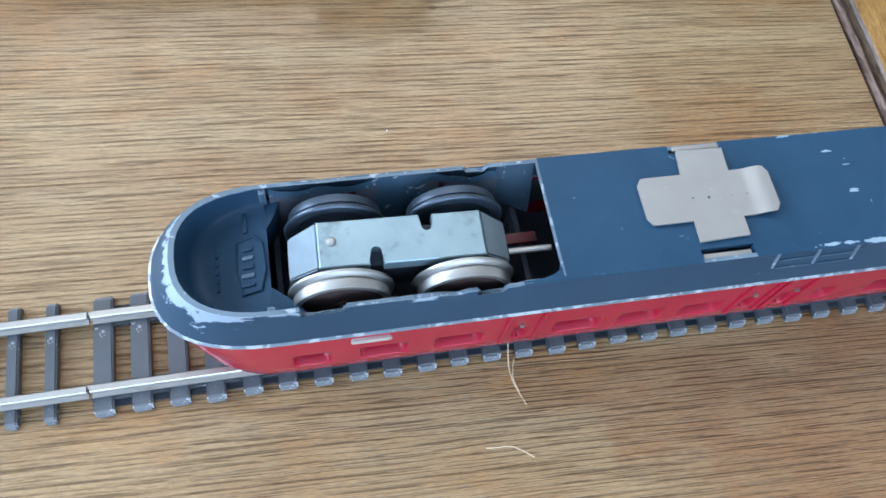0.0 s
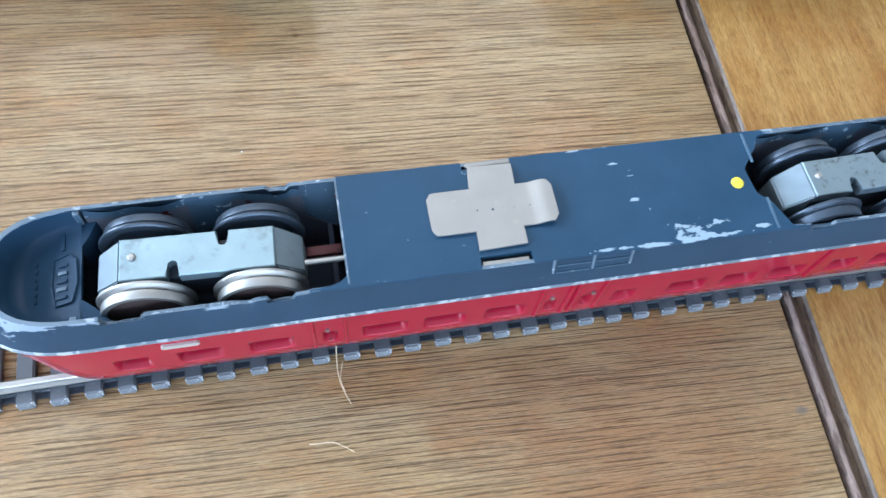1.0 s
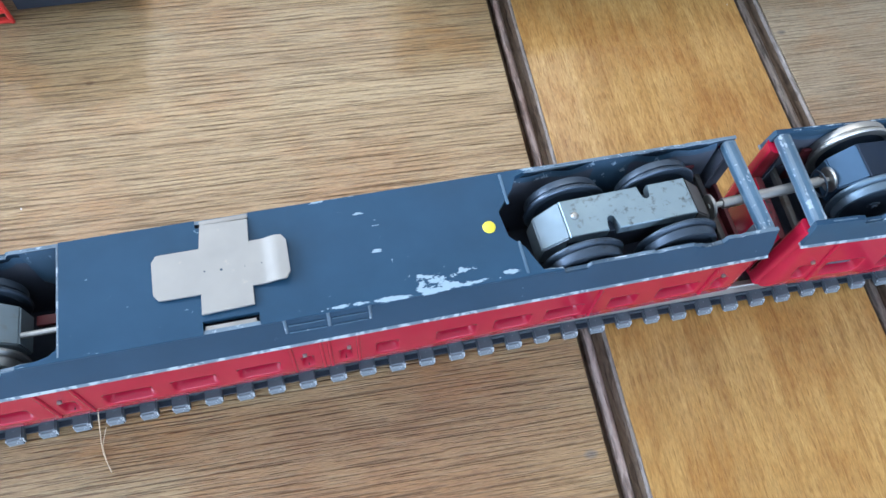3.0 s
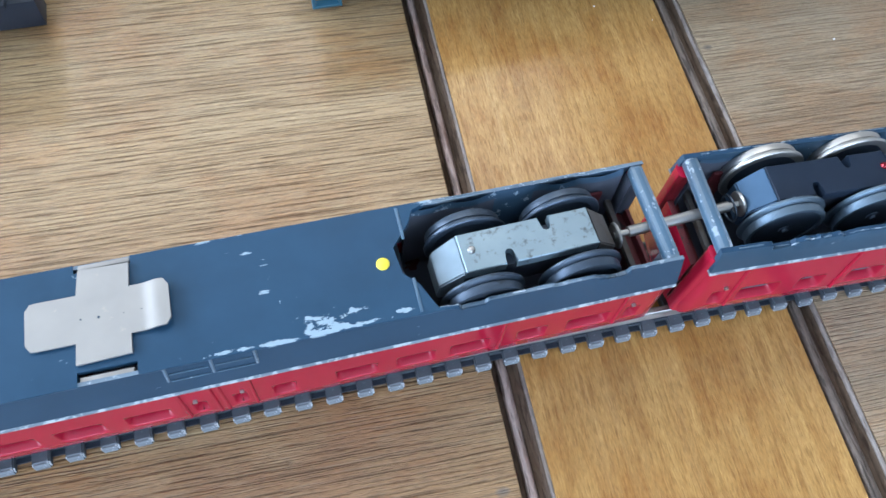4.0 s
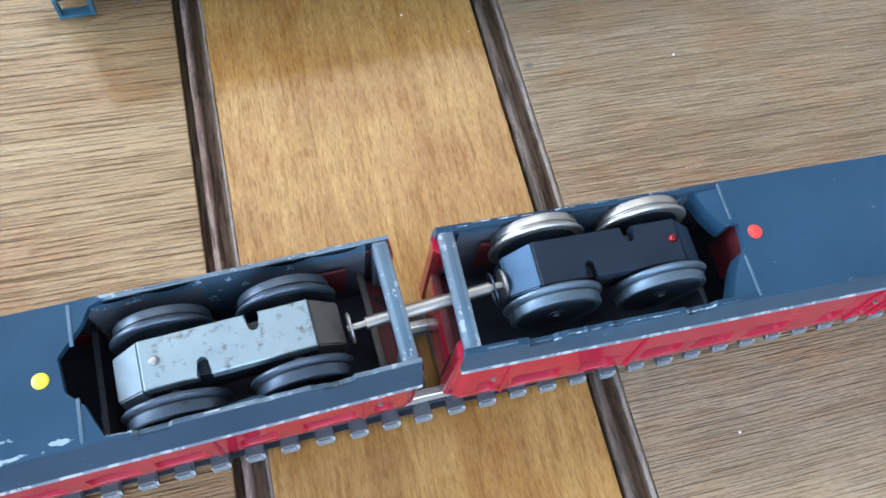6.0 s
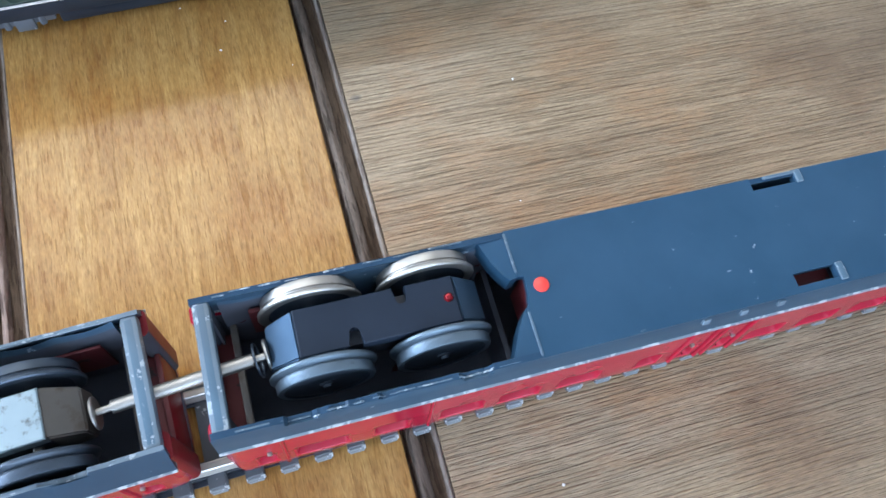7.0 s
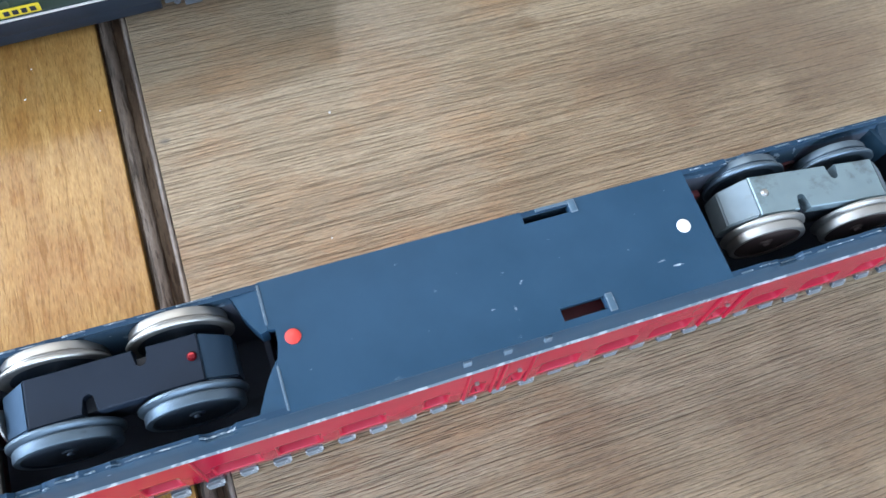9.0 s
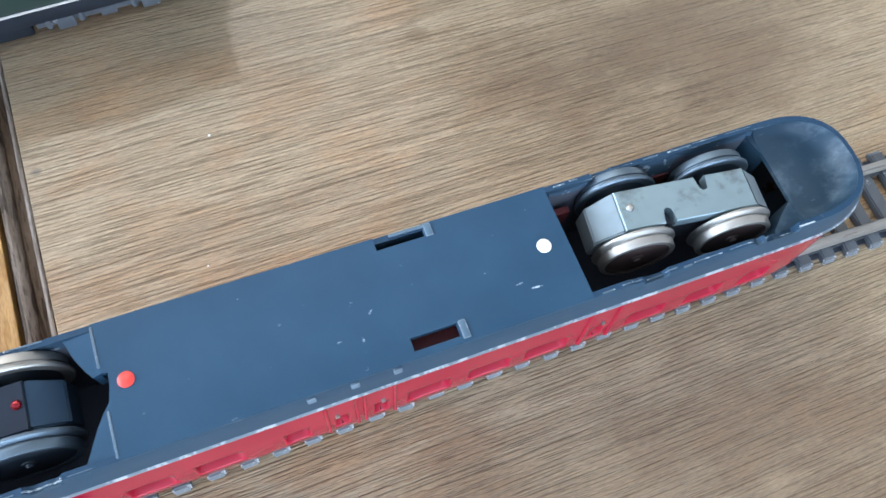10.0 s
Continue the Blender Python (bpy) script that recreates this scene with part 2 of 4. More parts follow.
SKIRT = worn_paint("chipped_blue_grey_skirt", (0.025, 0.051, 0.084), (0.27, 0.34, 0.41), 0.34, 2, 0.0385, 0.0412, 0.0450, 0.74, 0.575, True)
SKIRT_2 = worn_paint("rubbed_blue_grey_skirt", (0.030, 0.062, 0.098), (0.36, 0.43, 0.50), 0.34, 2, 0.0412, 0.0431, 0.0465, 0.76, 0.645)
DECK_1 = worn_paint("chipped_blue_grey_deck_first", (0.017, 0.050, 0.093), (0.26, 0.35, 0.42), 0.34, 1, 0.0122, 0.0139, 0.0165, 0.74, 0.55, False, ((79.5, -11.0, 9.5, 3.4, 0.42), (88.0, -9.8, 5.5, 1.9, 0.32), (62.0, -13.3, 16.0, 0.8, 0.20), (68.7, -1.3, 3.2, 0.8, 0.30), (69.6, 6.8, 2.0, 0.9, 0.27), (69.4, 5.2, 1.8, 0.7, 0.26), (66.0, 9.0, 2.0, 0.7, 0.27), (56.5, -10.4, 3.0, 0.8, 0.29), (71.6, -4.6, 0.5, 2.0, 0.26), (98.0, -12.2, 4.0, 0.9, 0.34), (88.0, -12.9, 9.0, 0.9, 0.22), (55.0, -13.0, 11.0, 0.8, 0.22), (8.0, -13.2, 8.0, 0.8, 0.2), (6.0, -5.0, 1.8, 1.8, 0.14)))
DECK = worn_paint("chipped_blue_grey_deck", (0.018, 0.052, 0.096), (0.33, 0.41, 0.50), 0.34, 1, 0.0122, 0.0139, 0.0165, 0.74, 0.57, False, ((88.0, -7.5, 3.2, 0.9, 0.24), (90.5, -9.2, 2.8, 0.8, 0.22), (48.0, -12.6, 7.0, 0.8, 0.26), (72.0, 0.5, 1.8, 0.6, 0.20), (56.0, 3.5, 1.6, 0.5, 0.18), (84.0, 6.4, 3.0, 0.5, 0.24), (13.0, 7.6, 1.0, 0.4, 0.24)))
for m in (SKIRT, SKIRT_2, DECK_1, DECK):
    duller(m, 1.24)
BLUE = paint("blue_grey_enamel", (0.027, 0.066, 0.108), (0.42, 0.47, 0.52), 0.735, 0.30)
NAVY = paint("dark_navy_enamel", (0.017, 0.043, 0.080), (0.14, 0.18, 0.22), 0.69, 0.34, 420)
BLUE_WORN = paint("worn_blue_grey_edge", (0.085, 0.125, 0.165), (0.28, 0.34, 0.40), 0.60, 0.42, 380, 0.8)
for m in (NAVY, BLUE):
    duller(m, 1.2 if m is NAVY else 1.3)
RIB = paint("rubbed_rib", (0.14, 0.18, 0.22), (0.42, 0.47, 0.51), 0.52, 0.34, 420, 0.7)
LIP = paint("rubbed_rim_edge", (0.060, 0.095, 0.130), (0.34, 0.40, 0.45), 0.55, 0.38, 520, 0.8)
SCUFFED = paint("scuffed_blue_grey", (0.038, 0.080, 0.124), (0.26, 0.32, 0.38), 0.67, 0.38, 300, 0.9)
SPECKLED = paint("speckled_blue_grey", (0.025, 0.050, 0.078), (0.22, 0.28, 0.34), 0.64, 0.42, 620, 0.8)
RED = paint("red_enamel", (0.34, 0.009, 0.033), (0.62, 0.45, 0.42), 0.80, 0.15, 150, 0.2)
RED.node_tree.nodes["Principled BSDF"].inputs["Coat Weight"].default_value = 0.24
duller(RED, 1.34)
RED.node_tree.nodes["Principled BSDF"].inputs["Coat Roughness"].default_value = 0.08
# bluish grey for hollows and linings, with their shade in the colour
INSIDE = paint("shaded_inside", (0.075, 0.085, 0.11), (0.05, 0.010, 0.012), 0.64, 0.6, 110)
# darker copy of the body's red, for recessed inner faces
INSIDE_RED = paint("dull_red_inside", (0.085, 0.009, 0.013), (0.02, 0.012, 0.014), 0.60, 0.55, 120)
# darker copy of the body red: the shade between the cars is in it
SHADED_RED = paint("shaded_red_end_wall", (0.15, 0.011, 0.017), (0.05, 0.02, 0.02), 0.66, 0.38, 200)
duller(SHADED_RED, 1.25)
BLUE_BLACK = paint("blue_black_enamel", (0.010, 0.017, 0.030), (0.08, 0.10, 0.12), 0.76, 0.42, 420)
BLACK = paint("black_plastic", (0.030, 0.037, 0.050), (0.10, 0.10, 0.11), 0.80, 0.35)


WELL = paint("scuffed_well_paint", (0.030, 0.062, 0.100), (0.24, 0.31, 0.38), 0.62, 0.40, 300, 0.8)
duller(WELL, 1.35)
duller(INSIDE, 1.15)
for m in (BLACK, BLUE_BLACK):
    duller(m, 1.22)


def scuffed_paint(name, colour, scuff, rough):
    """Enamel with soft grey scuffs of handling and a few scratches."""
    n = Nodes(name)
    cloud = n.noise(n.scaled(95, 150, 95), detail=6, rough=0.62)
    fine = n.noise(n.scaled(420, 420, 420), detail=4, rough=0.6)
    lines = n.noise(n.scaled(240, 1500, 400), detail=3, rough=0.6)
    worn = n.math("MULTIPLY", n.ramp(cloud, (0.48, 0.0), (0.72, 1.0)), n.ramp(fine, (0.35, 0.25), (0.65, 0.8)))
    mask = n.math("MAXIMUM", worn, n.math("MULTIPLY", n.ramp(lines, (0.68, 0.0), (0.74, 1.0)), 0.4))
    n.set(colour=n.mix(mask, colour, scuff), rough=n.ramp(cloud, (0.35, rough), (0.7, rough + 0.2)))
    n.bump(n.math("SUBTRACT", n.math("MULTIPLY", fine, 0.3), mask), 0.0001, 0.5)
    return n.m


NOSE = scuffed_paint("scuffed_nose_enamel", (0.017, 0.040, 0.066), (0.13, 0.18, 0.22), 0.34)
duller(NOSE, 1.3)


def metal(name, colour, rough, scale=400, grime=(0.1, 0.09, 0.08), amount=0.66, metallic=1.0, stretch=(1, 1, 1), soft=0.08):
    n = Nodes(name)
    a = n.noise(n.scaled(scale * stretch[0], scale * stretch[1], scale * stretch[2]), detail=5, rough=0.65)
    c = n.noise(n.scaled(90, 90, 90), detail=3)
    base = n.mix(n.ramp(a, (amount, 0.0), (amount + soft, 0.85)), n.mix(n.ramp(c, (0.3, 0.0), (0.7, 0.3)), colour, tuple(v * 0.7 for v in colour)), grime)
    n.set(colour=base, metal=metallic, rough=n.ramp(c, (0.3, rough), (0.75, rough + 0.15)))
    n.bump(a, 0.00006, 0.4)
    return n.m


ZINC = metal("zinc_plate", (0.31, 0.300, 0.282), 0.52, 300, (0.36, 0.33, 0.29), 0.66, 0.35)
CAST = metal("bare_cast_metal", (0.29, 0.39, 0.44), 0.50, 190, (0.13, 0.14, 0.145), 0.55, soft=0.22)
CAST_BRIGHT = metal("rubbed_cast_metal", (0.25, 0.31, 0.35), 0.66, 330, (0.22, 0.24, 0.25), 0.56, soft=0.2)
CAST_GRIMY = metal("grimy_cast_metal", (0.265, 0.345, 0.395), 0.50, 420, (0.09, 0.09, 0.088), 0.55, soft=0.16)
BROWN_GRIME = metal("brown_grimy_metal", (0.13, 0.125, 0.12), 0.56, 260, (0.075, 0.05, 0.035), 0.52, 0.7, soft=0.2)
STEEL = metal("bright_steel", (0.40, 0.40, 0.388), 0.42, 300, (0.17, 0.14, 0.11), 0.60, stretch=(0.5, 2.5, 1), soft=0.2)
BLUE_STEEL = metal("blued_steel", (0.042, 0.080, 0.132), 0.46, 260, (0.05, 0.08, 0.12), 0.60, 0.8, soft=0.2)
GREY_STEEL = metal("grey_blue_steel", (0.115, 0.160, 0.205), 0.40, 300, (0.04, 0.05, 0.06), 0.60, 0.8, (0.4, 1, 1), soft=0.2)
DARK_STEEL = metal("blackened_steel", (0.048, 0.068, 0.096), 0.34, 300, (0.02, 0.02, 0.022), 0.62, 0.55, (0.4, 1, 1))
WHEEL_FACE = metal("dark_wheel_face", (0.034, 0.050, 0.072), 0.40, 260, (0.015, 0.017, 0.02), 0.60, 0.6)
RUSTY = paint("rusty_wheel_face", (0.030, 0.017, 0.015), (0.10, 0.08, 0.07), 0.74, 0.6, 300, 0.6)
RAIL = metal("nickel_rail", (0.40, 0.40, 0.39), 0.32, 200, (0.24, 0.20, 0.16), 0.62, 1.0, (0.3, 3, 3))
SLEEPER = paint("grey_plastic", (0.056, 0.068, 0.082), (0.30, 0.33, 0.36), 0.66, 0.36, 300, 0.5)
SLEEPER_EDGE = paint("rubbed_grey_plastic", (0.10, 0.115, 0.13), (0.42, 0.45, 0.48), 0.55, 0.36, 420, 0.8)
OVAL = metal("pale_bare_metal", (0.62, 0.62, 0.61), 0.5, 300, (0.3, 0.28, 0.26), 0.66, 0.6)
LOCO_SKIRT = paint("navy_black_plastic", (0.018, 0.026, 0.038), (0.10, 0.12, 0.14), 0.74, 0.32, 260, 0.5)
duller(LOCO_SKIRT, 1.3)
GREEN = paint("dark_green_enamel", (0.028, 0.058, 0.054), (0.3, 0.3, 0.3), 0.82, 0.22)
FRAME_GREY = paint("blue_grey_plastic", (0.095, 0.120, 0.148), (0.45, 0.5, 0.55), 0.66, 0.30, 300, 0.5)
TEAL = paint("teal_plastic", (0.035, 0.125, 0.19), (0.4, 0.5, 0.5), 0.82, 0.35)


def plain(name, colour, rough, metallic=0.0):
    n = Nodes(name)
    v = n.noise(n.scaled(250, 250, 250), detail=3)
    n.set(colour=n.mix(n.ramp(v, (0.3, 0.0), (0.7, 0.25)), colour, tuple(c * 0.7 for c in colour)), rough=rough, metal=metallic)
    return n.m


YELLOW = plain("yellow_paint", (0.80, 0.66, 0.05), 0.4)
RED_DOT = plain("bright_red_paint", (0.66, 0.05, 0.04), 0.35)
WHITE = plain("white_paint", (0.80, 0.80, 0.80), 0.4)
RUBY = plain("dark_red_lacquer", (0.22, 0.012, 0.02), 0.12, 0.6)
STRAW = plain("pale_fibre", (0.75, 0.62, 0.42), 0.6)
WALL = plain("room_plaster", (0.78, 0.76, 0.73), 0.8)
TRIM = plain("white_window_paint", (0.80, 0.80, 0.78), 0.4)
FLOOR = plain("room_floor", (0.20, 0.15, 0.11), 0.6)

# ---- building helpers (millimetres in, metres out) ----
MM = 0.001


def part(name, bm, material, parent=None, label="", smooth=30):
    """Links a bmesh in millimetres as one mesh object."""
    bm.transform(Matrix.Scale(MM, 4))
    bmesh.ops.recalc_face_normals(bm, faces=bm.faces)
    me = bpy.data.meshes.new(name)
    bm.to_mesh(me)
    bm.free()
    for mt in material if isinstance(material, (list, tuple)) else (material,):
        me.materials.append(mt)
    if smooth:
        me.shade_smooth()
        me.set_sharp_from_angle(angle=radians(smooth))
    ob = new(name, me)
    if parent:
        ob.parent = parent
    return tagged(ob, label) if label else ob


def empty(name, m, label, category, group="", kind=""):
    ob = new(name)
    ob.matrix_world = m
    ob.empty_display_size = 0.01
    return tagged(ob, label, category, group, kind)


def prism(pts, z0, z1, bm=None):
    """An outline in plan, drawn up from z0 to z1."""
    bm = bm or bmesh.new()
    lo = [bm.verts.new((x, y, z0)) for x, y in pts]
    hi = [bm.verts.new((x, y, z1)) for x, y in pts]
    bm.faces.new(lo[::-1])
    bm.faces.new(hi)
    for i in range(len(pts)):
        j = (i + 1) % len(pts)
        bm.faces.new((lo[i], lo[j], hi[j], hi[i]))
    return bm


def box(x0, x1, y0, y1, z0, z1, bevel=0.0, bm=None):
    own = bmesh.new()
    prism([(x0, y0), (x1, y0), (x1, y1), (x0, y1)], z0, z1, own)
    if bevel:
        bmesh.ops.bevel(own, geom=own.edges[:], offset=bevel, segments=2, affect="EDGES", profile=0.6)
    return merge(bm, own) if bm else own


def merge(bm, other):
    """Adds a second bmesh to the first."""
    me = bpy.data.meshes.new("tmp")
    other.to_mesh(me)
    other.free()
    bm.from_mesh(me)
    bpy.data.meshes.remove(me)
    return bm


def lathe(profile, n=40, bm=None):
    """Turns (radius, height) pairs round z."""
    bm = bm or bmesh.new()
    rings = []
    for r, h in profile:
        if r < 1e-6:
            rings.append([bm.verts.new((0, 0, h))])
        else:
            rings.append([bm.verts.new((r * math.cos(2 * math.pi * k / n), r * math.sin(2 * math.pi * k / n), h)) for k in range(n)])
    for a, b in zip(rings, rings[1:]):
        for k in range(n):
            j = (k + 1) % n
            if len(a) == 1:
                bm.faces.new((a[0], b[j], b[k]))
            elif len(b) == 1:
                bm.faces.new((a[k], a[j], b[0]))
            else:
                bm.faces.new((a[k], a[j], b[j], b[k]))
    return bm


def moved(bm, m):
    bm.transform(m)
    return bm


def tube(points, r, n=8, bm=None):
    """A round bar along a line of points."""
    bm = bm or bmesh.new()
    pts = [Vector(p) for p in points]
    rings = []
    for i, p in enumerate(pts):
        d = (pts[min(i + 1, len(pts) - 1)] - pts[max(i - 1, 0)]).normalized()
        q = d.to_track_quat("Z", "Y").to_matrix()
        rings.append([bm.verts.new(p + q @ Vector((r * math.cos(2 * math.pi * k / n), r * math.sin(2 * math.pi * k / n), 0))) for k in range(n)])
    for a, b in zip(rings, rings[1:]):
        for k in range(n):
            j = (k + 1) % n
            bm.faces.new((a[k], a[j], b[j], b[k]))
    bm.faces.new(rings[0][::-1])
    bm.faces.new(rings[-1])
    return bm


def rounded(x0, x1, y0, y1, r, n=5):
    """The outline of a rectangle with round corners."""
    out = []
    for cx, cy, a in ((x1 - r, y1 - r, 0), (x0 + r, y1 - r, 90), (x0 + r, y0 + r, 180), (x1 - r, y0 + r, 270)):
        for k in range(n + 1):
            w = radians(a + 90 * k / n)
            out.append((cx + r * math.cos(w), cy + r * math.sin(w)))
    return out


# ---- the tabletop ----
tabletop = empty("tabletop", Matrix(), "old wooden tabletop with worn panels, stile and dark mouldings", "table", kind="structure")
X1, X1E, X2, X2E = 164.5, 172.9, 253.4, 262.3
Y0, Y1 = -330, 620


def strip(profile, y0, y1):
    """A moulding: a profile in x and z drawn along y."""
    bm = bmesh.new()
    n = 420
    rings = []
    for k in range(n + 1):
        y = y0 + (y1 - y0) * k / n
        rings.append([bm.verts.new((x + (0.16 * noise.noise((x, y * 0.12, 3)) if z > -6 else 0), y, z + (0.22 * noise.noise((x * 2, y * 0.09, 7)) if z > -6 else 0))) for x, z in profile])
    for a, b in zip(rings, rings[1:]):
        for i in range(len(profile) - 1):
            bm.faces.new((a[i], a[i + 1], b[i + 1], b[i]))
        bm.faces.new((a[-1], a[0], b[0], b[-1]))
    bm.faces.new(rings[0])
    bm.faces.new(rings[-1][::-1])
    return bm


part("panel", box(-520, X1, Y0, Y1, -18, 0, 0.35), PANEL_L, tabletop, "warm brown wood panel with open grain", 0)
part("panel", box(X2E, 960, Y0, Y1, -18, 0, 0.35), PANEL_R, tabletop, "greyish brown wood panel with open grain", 0)
part("stile", box(X1E, X2, Y0, Y1, -18, 0, 0.4), STILE, tabletop, "smooth honey-brown wood stile", 0)
MOULD_1 = [(0.15, -15), (0.15, -3.2), (1.7, -3.4), (1.95, -2.6), (4.4, -2.6), (4.5, -1.3), (5.0, -1.7), (6.4, -1.7), (7.1, -1.2), (7.5, -0.7), (7.5, -15)]
BEAD_1 = [(1.98, -2.55), (2.05, -1.2), (2.4, -0.45), (3.1, -0.05), (3.7, -0.15), (4.2, -0.7), (4.4, -1.4), (4.4, -2.55)]
EDGE_1 = [(7.55, -15), (7.55, -0.55), (7.8, -0.1), (8.2, 0.05), (8.5, -0.2), (8.5, -15)]
MOULD_2 = [(0.15, -15), (0.15, -3.0), (0.9, -3.0), (1.0, -2.2), (4.4, -2.2), (4.6, -2.8), (6.7, -2.8), (7.1, -1.7), (7.4, -0.9), (7.4, -15)]
BEAD_2 = [(1.02, -2.15), (1.05, -1.0), (1.5, -0.3), (2.5, 0.0), (3.4, -0.25), (4.1, -0.9), (4.35, -1.6), (4.35, -2.15)]
EDGE_2 = [(7.45, -15), (7.45, -0.6), (7.8, -0.1), (8.2, 0.05), (8.6, -0.15), (8.75, -0.5), (8.75, -15)]
for x, body, bead, edge, m in ((X1, MOULD_1, BEAD_1, EDGE_1, BEAD), (X2, MOULD_2, BEAD_2, EDGE_2, BEAD_DARK)):
    mo = part("moulding", strip([(x + a, z) for a, z in body], Y0, Y1), MOULD, tabletop, "", 40)
    part("bead", strip([(x + a, z) for a, z in bead], Y0, Y1), m, mo, "", 40)
    part("worn_edge", strip([(x + a, z) for a, z in edge], Y0, Y1), MOULD_EDGE, mo, "pale worn edge", 40)

for x in (-480, 920):
    for y in (-290, 580):
        part("leg", moved(lathe([(0, -760), (17, -760), (19, -740), (24, -420), (30, -120), (26, -100), (33, -90), (33, -18.5), (0, -18.5)], 20), pose(x, y, 0)), STILE, tabletop)

# ---- the room that closes the place ----
def wall_with_opening(name, along, at, thick, lo, hi, z0, z1, hole):
    """A plastered wall in metres, along x or y, with one rectangular opening."""
    bm = bmesh.new()
    a, b, c, d = hole
    for p, q, r, t in ((lo, a, z0, z1), (b, hi, z0, z1), (a, b, z0, c), (a, b, d, z1)):
        x0, x1, y0, y1 = (p, q, at, at + thick) if along == "x" else (at, at + thick, p, q)
        box(x0 * 1000, x1 * 1000, y0 * 1000, y1 * 1000, r * 1000, t * 1000, bm=bm)
    return part(name, bm, WALL, None, "", 0)


def window_unit(name, along, at, hole, parts):
    """A white frame with mullions and panes in an opening."""
    a, b, c, d = (v * 1000 for v in hole)
    y = at * 1000
    root = empty(name, Matrix(), "unseen white framed window letting in daylight", "window", kind="structure")
    lay = (lambda p, q, r, t, e, f: (p, q, r, t, e, f)) if along == "x" else (lambda p, q, r, t, e, f: (r, t, p, q, e, f))
    for p, q, e, f in ((a + 2, b - 2, c + 2, c + 48), (a + 2, b - 2, d - 48, d - 2), (a + 2, a + 48, c + 48, d - 48), (b - 48, b - 2, c + 48, d - 48)):
        part("window_frame", box(*lay(p, q, y + 10, y + 50, e, f), 2), TRIM, root)
    for k in range(1, parts):
        m = a + (b - a) * k / parts
        part("mullion", box(*lay(m - 18, m + 18, y + 14, y + 46, c + 48, d - 48), 2), TRIM, root)
    return root


Z_FLOOR = -0.76
part("floor", box(ROOM_W * 1000 - 100, ROOM_E * 1000 + 100, ROOM_S * 1000 - 100, ROOM_N * 1000 + 100, -800, -760), FLOOR)
wall_with_opening("wall_south", "x", ROOM_S - 0.1, 0.1, ROOM_W - 0.1, ROOM_E + 0.1, Z_FLOOR, ROOM_TOP, SOUTH_FILL)
wall_with_opening("wall_west", "y", ROOM_W - 0.1, 0.1, ROOM_S, ROOM_N, Z_FLOOR, ROOM_TOP, WEST_WINDOW)
part("wall_north", box(ROOM_W * 1000 - 100, ROOM_E * 1000 + 100, ROOM_N * 1000, ROOM_N * 1000 + 100, -760, ROOM_TOP * 1000), WALL)
part("wall_east", box(ROOM_E * 1000, ROOM_E * 1000 + 100, ROOM_S * 1000, ROOM_N * 1000, -760, ROOM_TOP * 1000), WALL)
roof = bmesh.new()
ra, rb, rc, rd = (v * 1000 for v in ROOF_WINDOW)
for p in ((ROOM_W * 1000 - 100, ra, ROOM_S * 1000 - 100, ROOM_N * 1000 + 100), (rb, ROOM_E * 1000 + 100, ROOM_S * 1000 - 100, ROOM_N * 1000 + 100), (ra, rb, ROOM_S * 1000 - 100, rc), (ra, rb, rd, ROOM_N * 1000 + 100)):
    box(*p, ROOM_TOP * 1000, ROOM_TOP * 1000 + 80, bm=roof)
part("ceiling", roof, WALL, None, "", 0)
for ob in list(scene.objects):
    if ob.name.startswith(("floor", "wall_", "ceiling")):
        tagged(ob, "plain surface of the room round the table", "room", kind="structure")
window_unit("window_1", "y", ROOM_W - 0.1, WEST_WINDOW, 3)
# frame for the added fill opening
window_unit("added_window", "x", ROOM_S - 0.1, SOUTH_FILL, 3)

# ---- the track ----
SLEEPER_TOP, GAUGE = 2.6, 17.3


def track_y(x):
    q = x / 100
    return TRACK_C[0] * q**3 + TRACK_C[1] * q**2 + TRACK_C[2] * q + TRACK_C[3]


def track_yaw(x):
    return math.atan2(track_y(x + 1) - track_y(x - 1), 2)


TRACK_C = (-0.0575,-0.5098,5.1249,57.8873)


def rail(x0, x1, off):
    """A rail with foot, web and head along the track's line."""
    half = [(1.5, 0), (1.5, 0.4), (0.5, 0.75), (0.45, 1.8), (0.85, 2.1), (0.85, 2.65), (0.6, 2.9)]
    prof = [(-a, b) for a, b in half] + [(a, b) for a, b in half[::-1]]
    bm = bmesh.new()
    n = max(2, int((x1 - x0) / 6))
    rings = []
    for k in range(n + 1):
        x = x0 + (x1 - x0) * k / n
        w = track_yaw(x)
        cx, cy = x - math.sin(w) * off, track_y(x) + math.cos(w) * off
        rings.append([bm.verts.new((cx - math.sin(w) * a, cy + math.cos(w) * a, SLEEPER_TOP + b)) for a, b in prof])
    for p, q in zip(rings, rings[1:]):
        for i in range(len(prof)):
            j = (i + 1) % len(prof)
            bm.faces.new((p[i], p[j], q[j], q[i]))
    bm.faces.new(rings[0])
    bm.faces.new(rings[-1][::-1])
    return bm


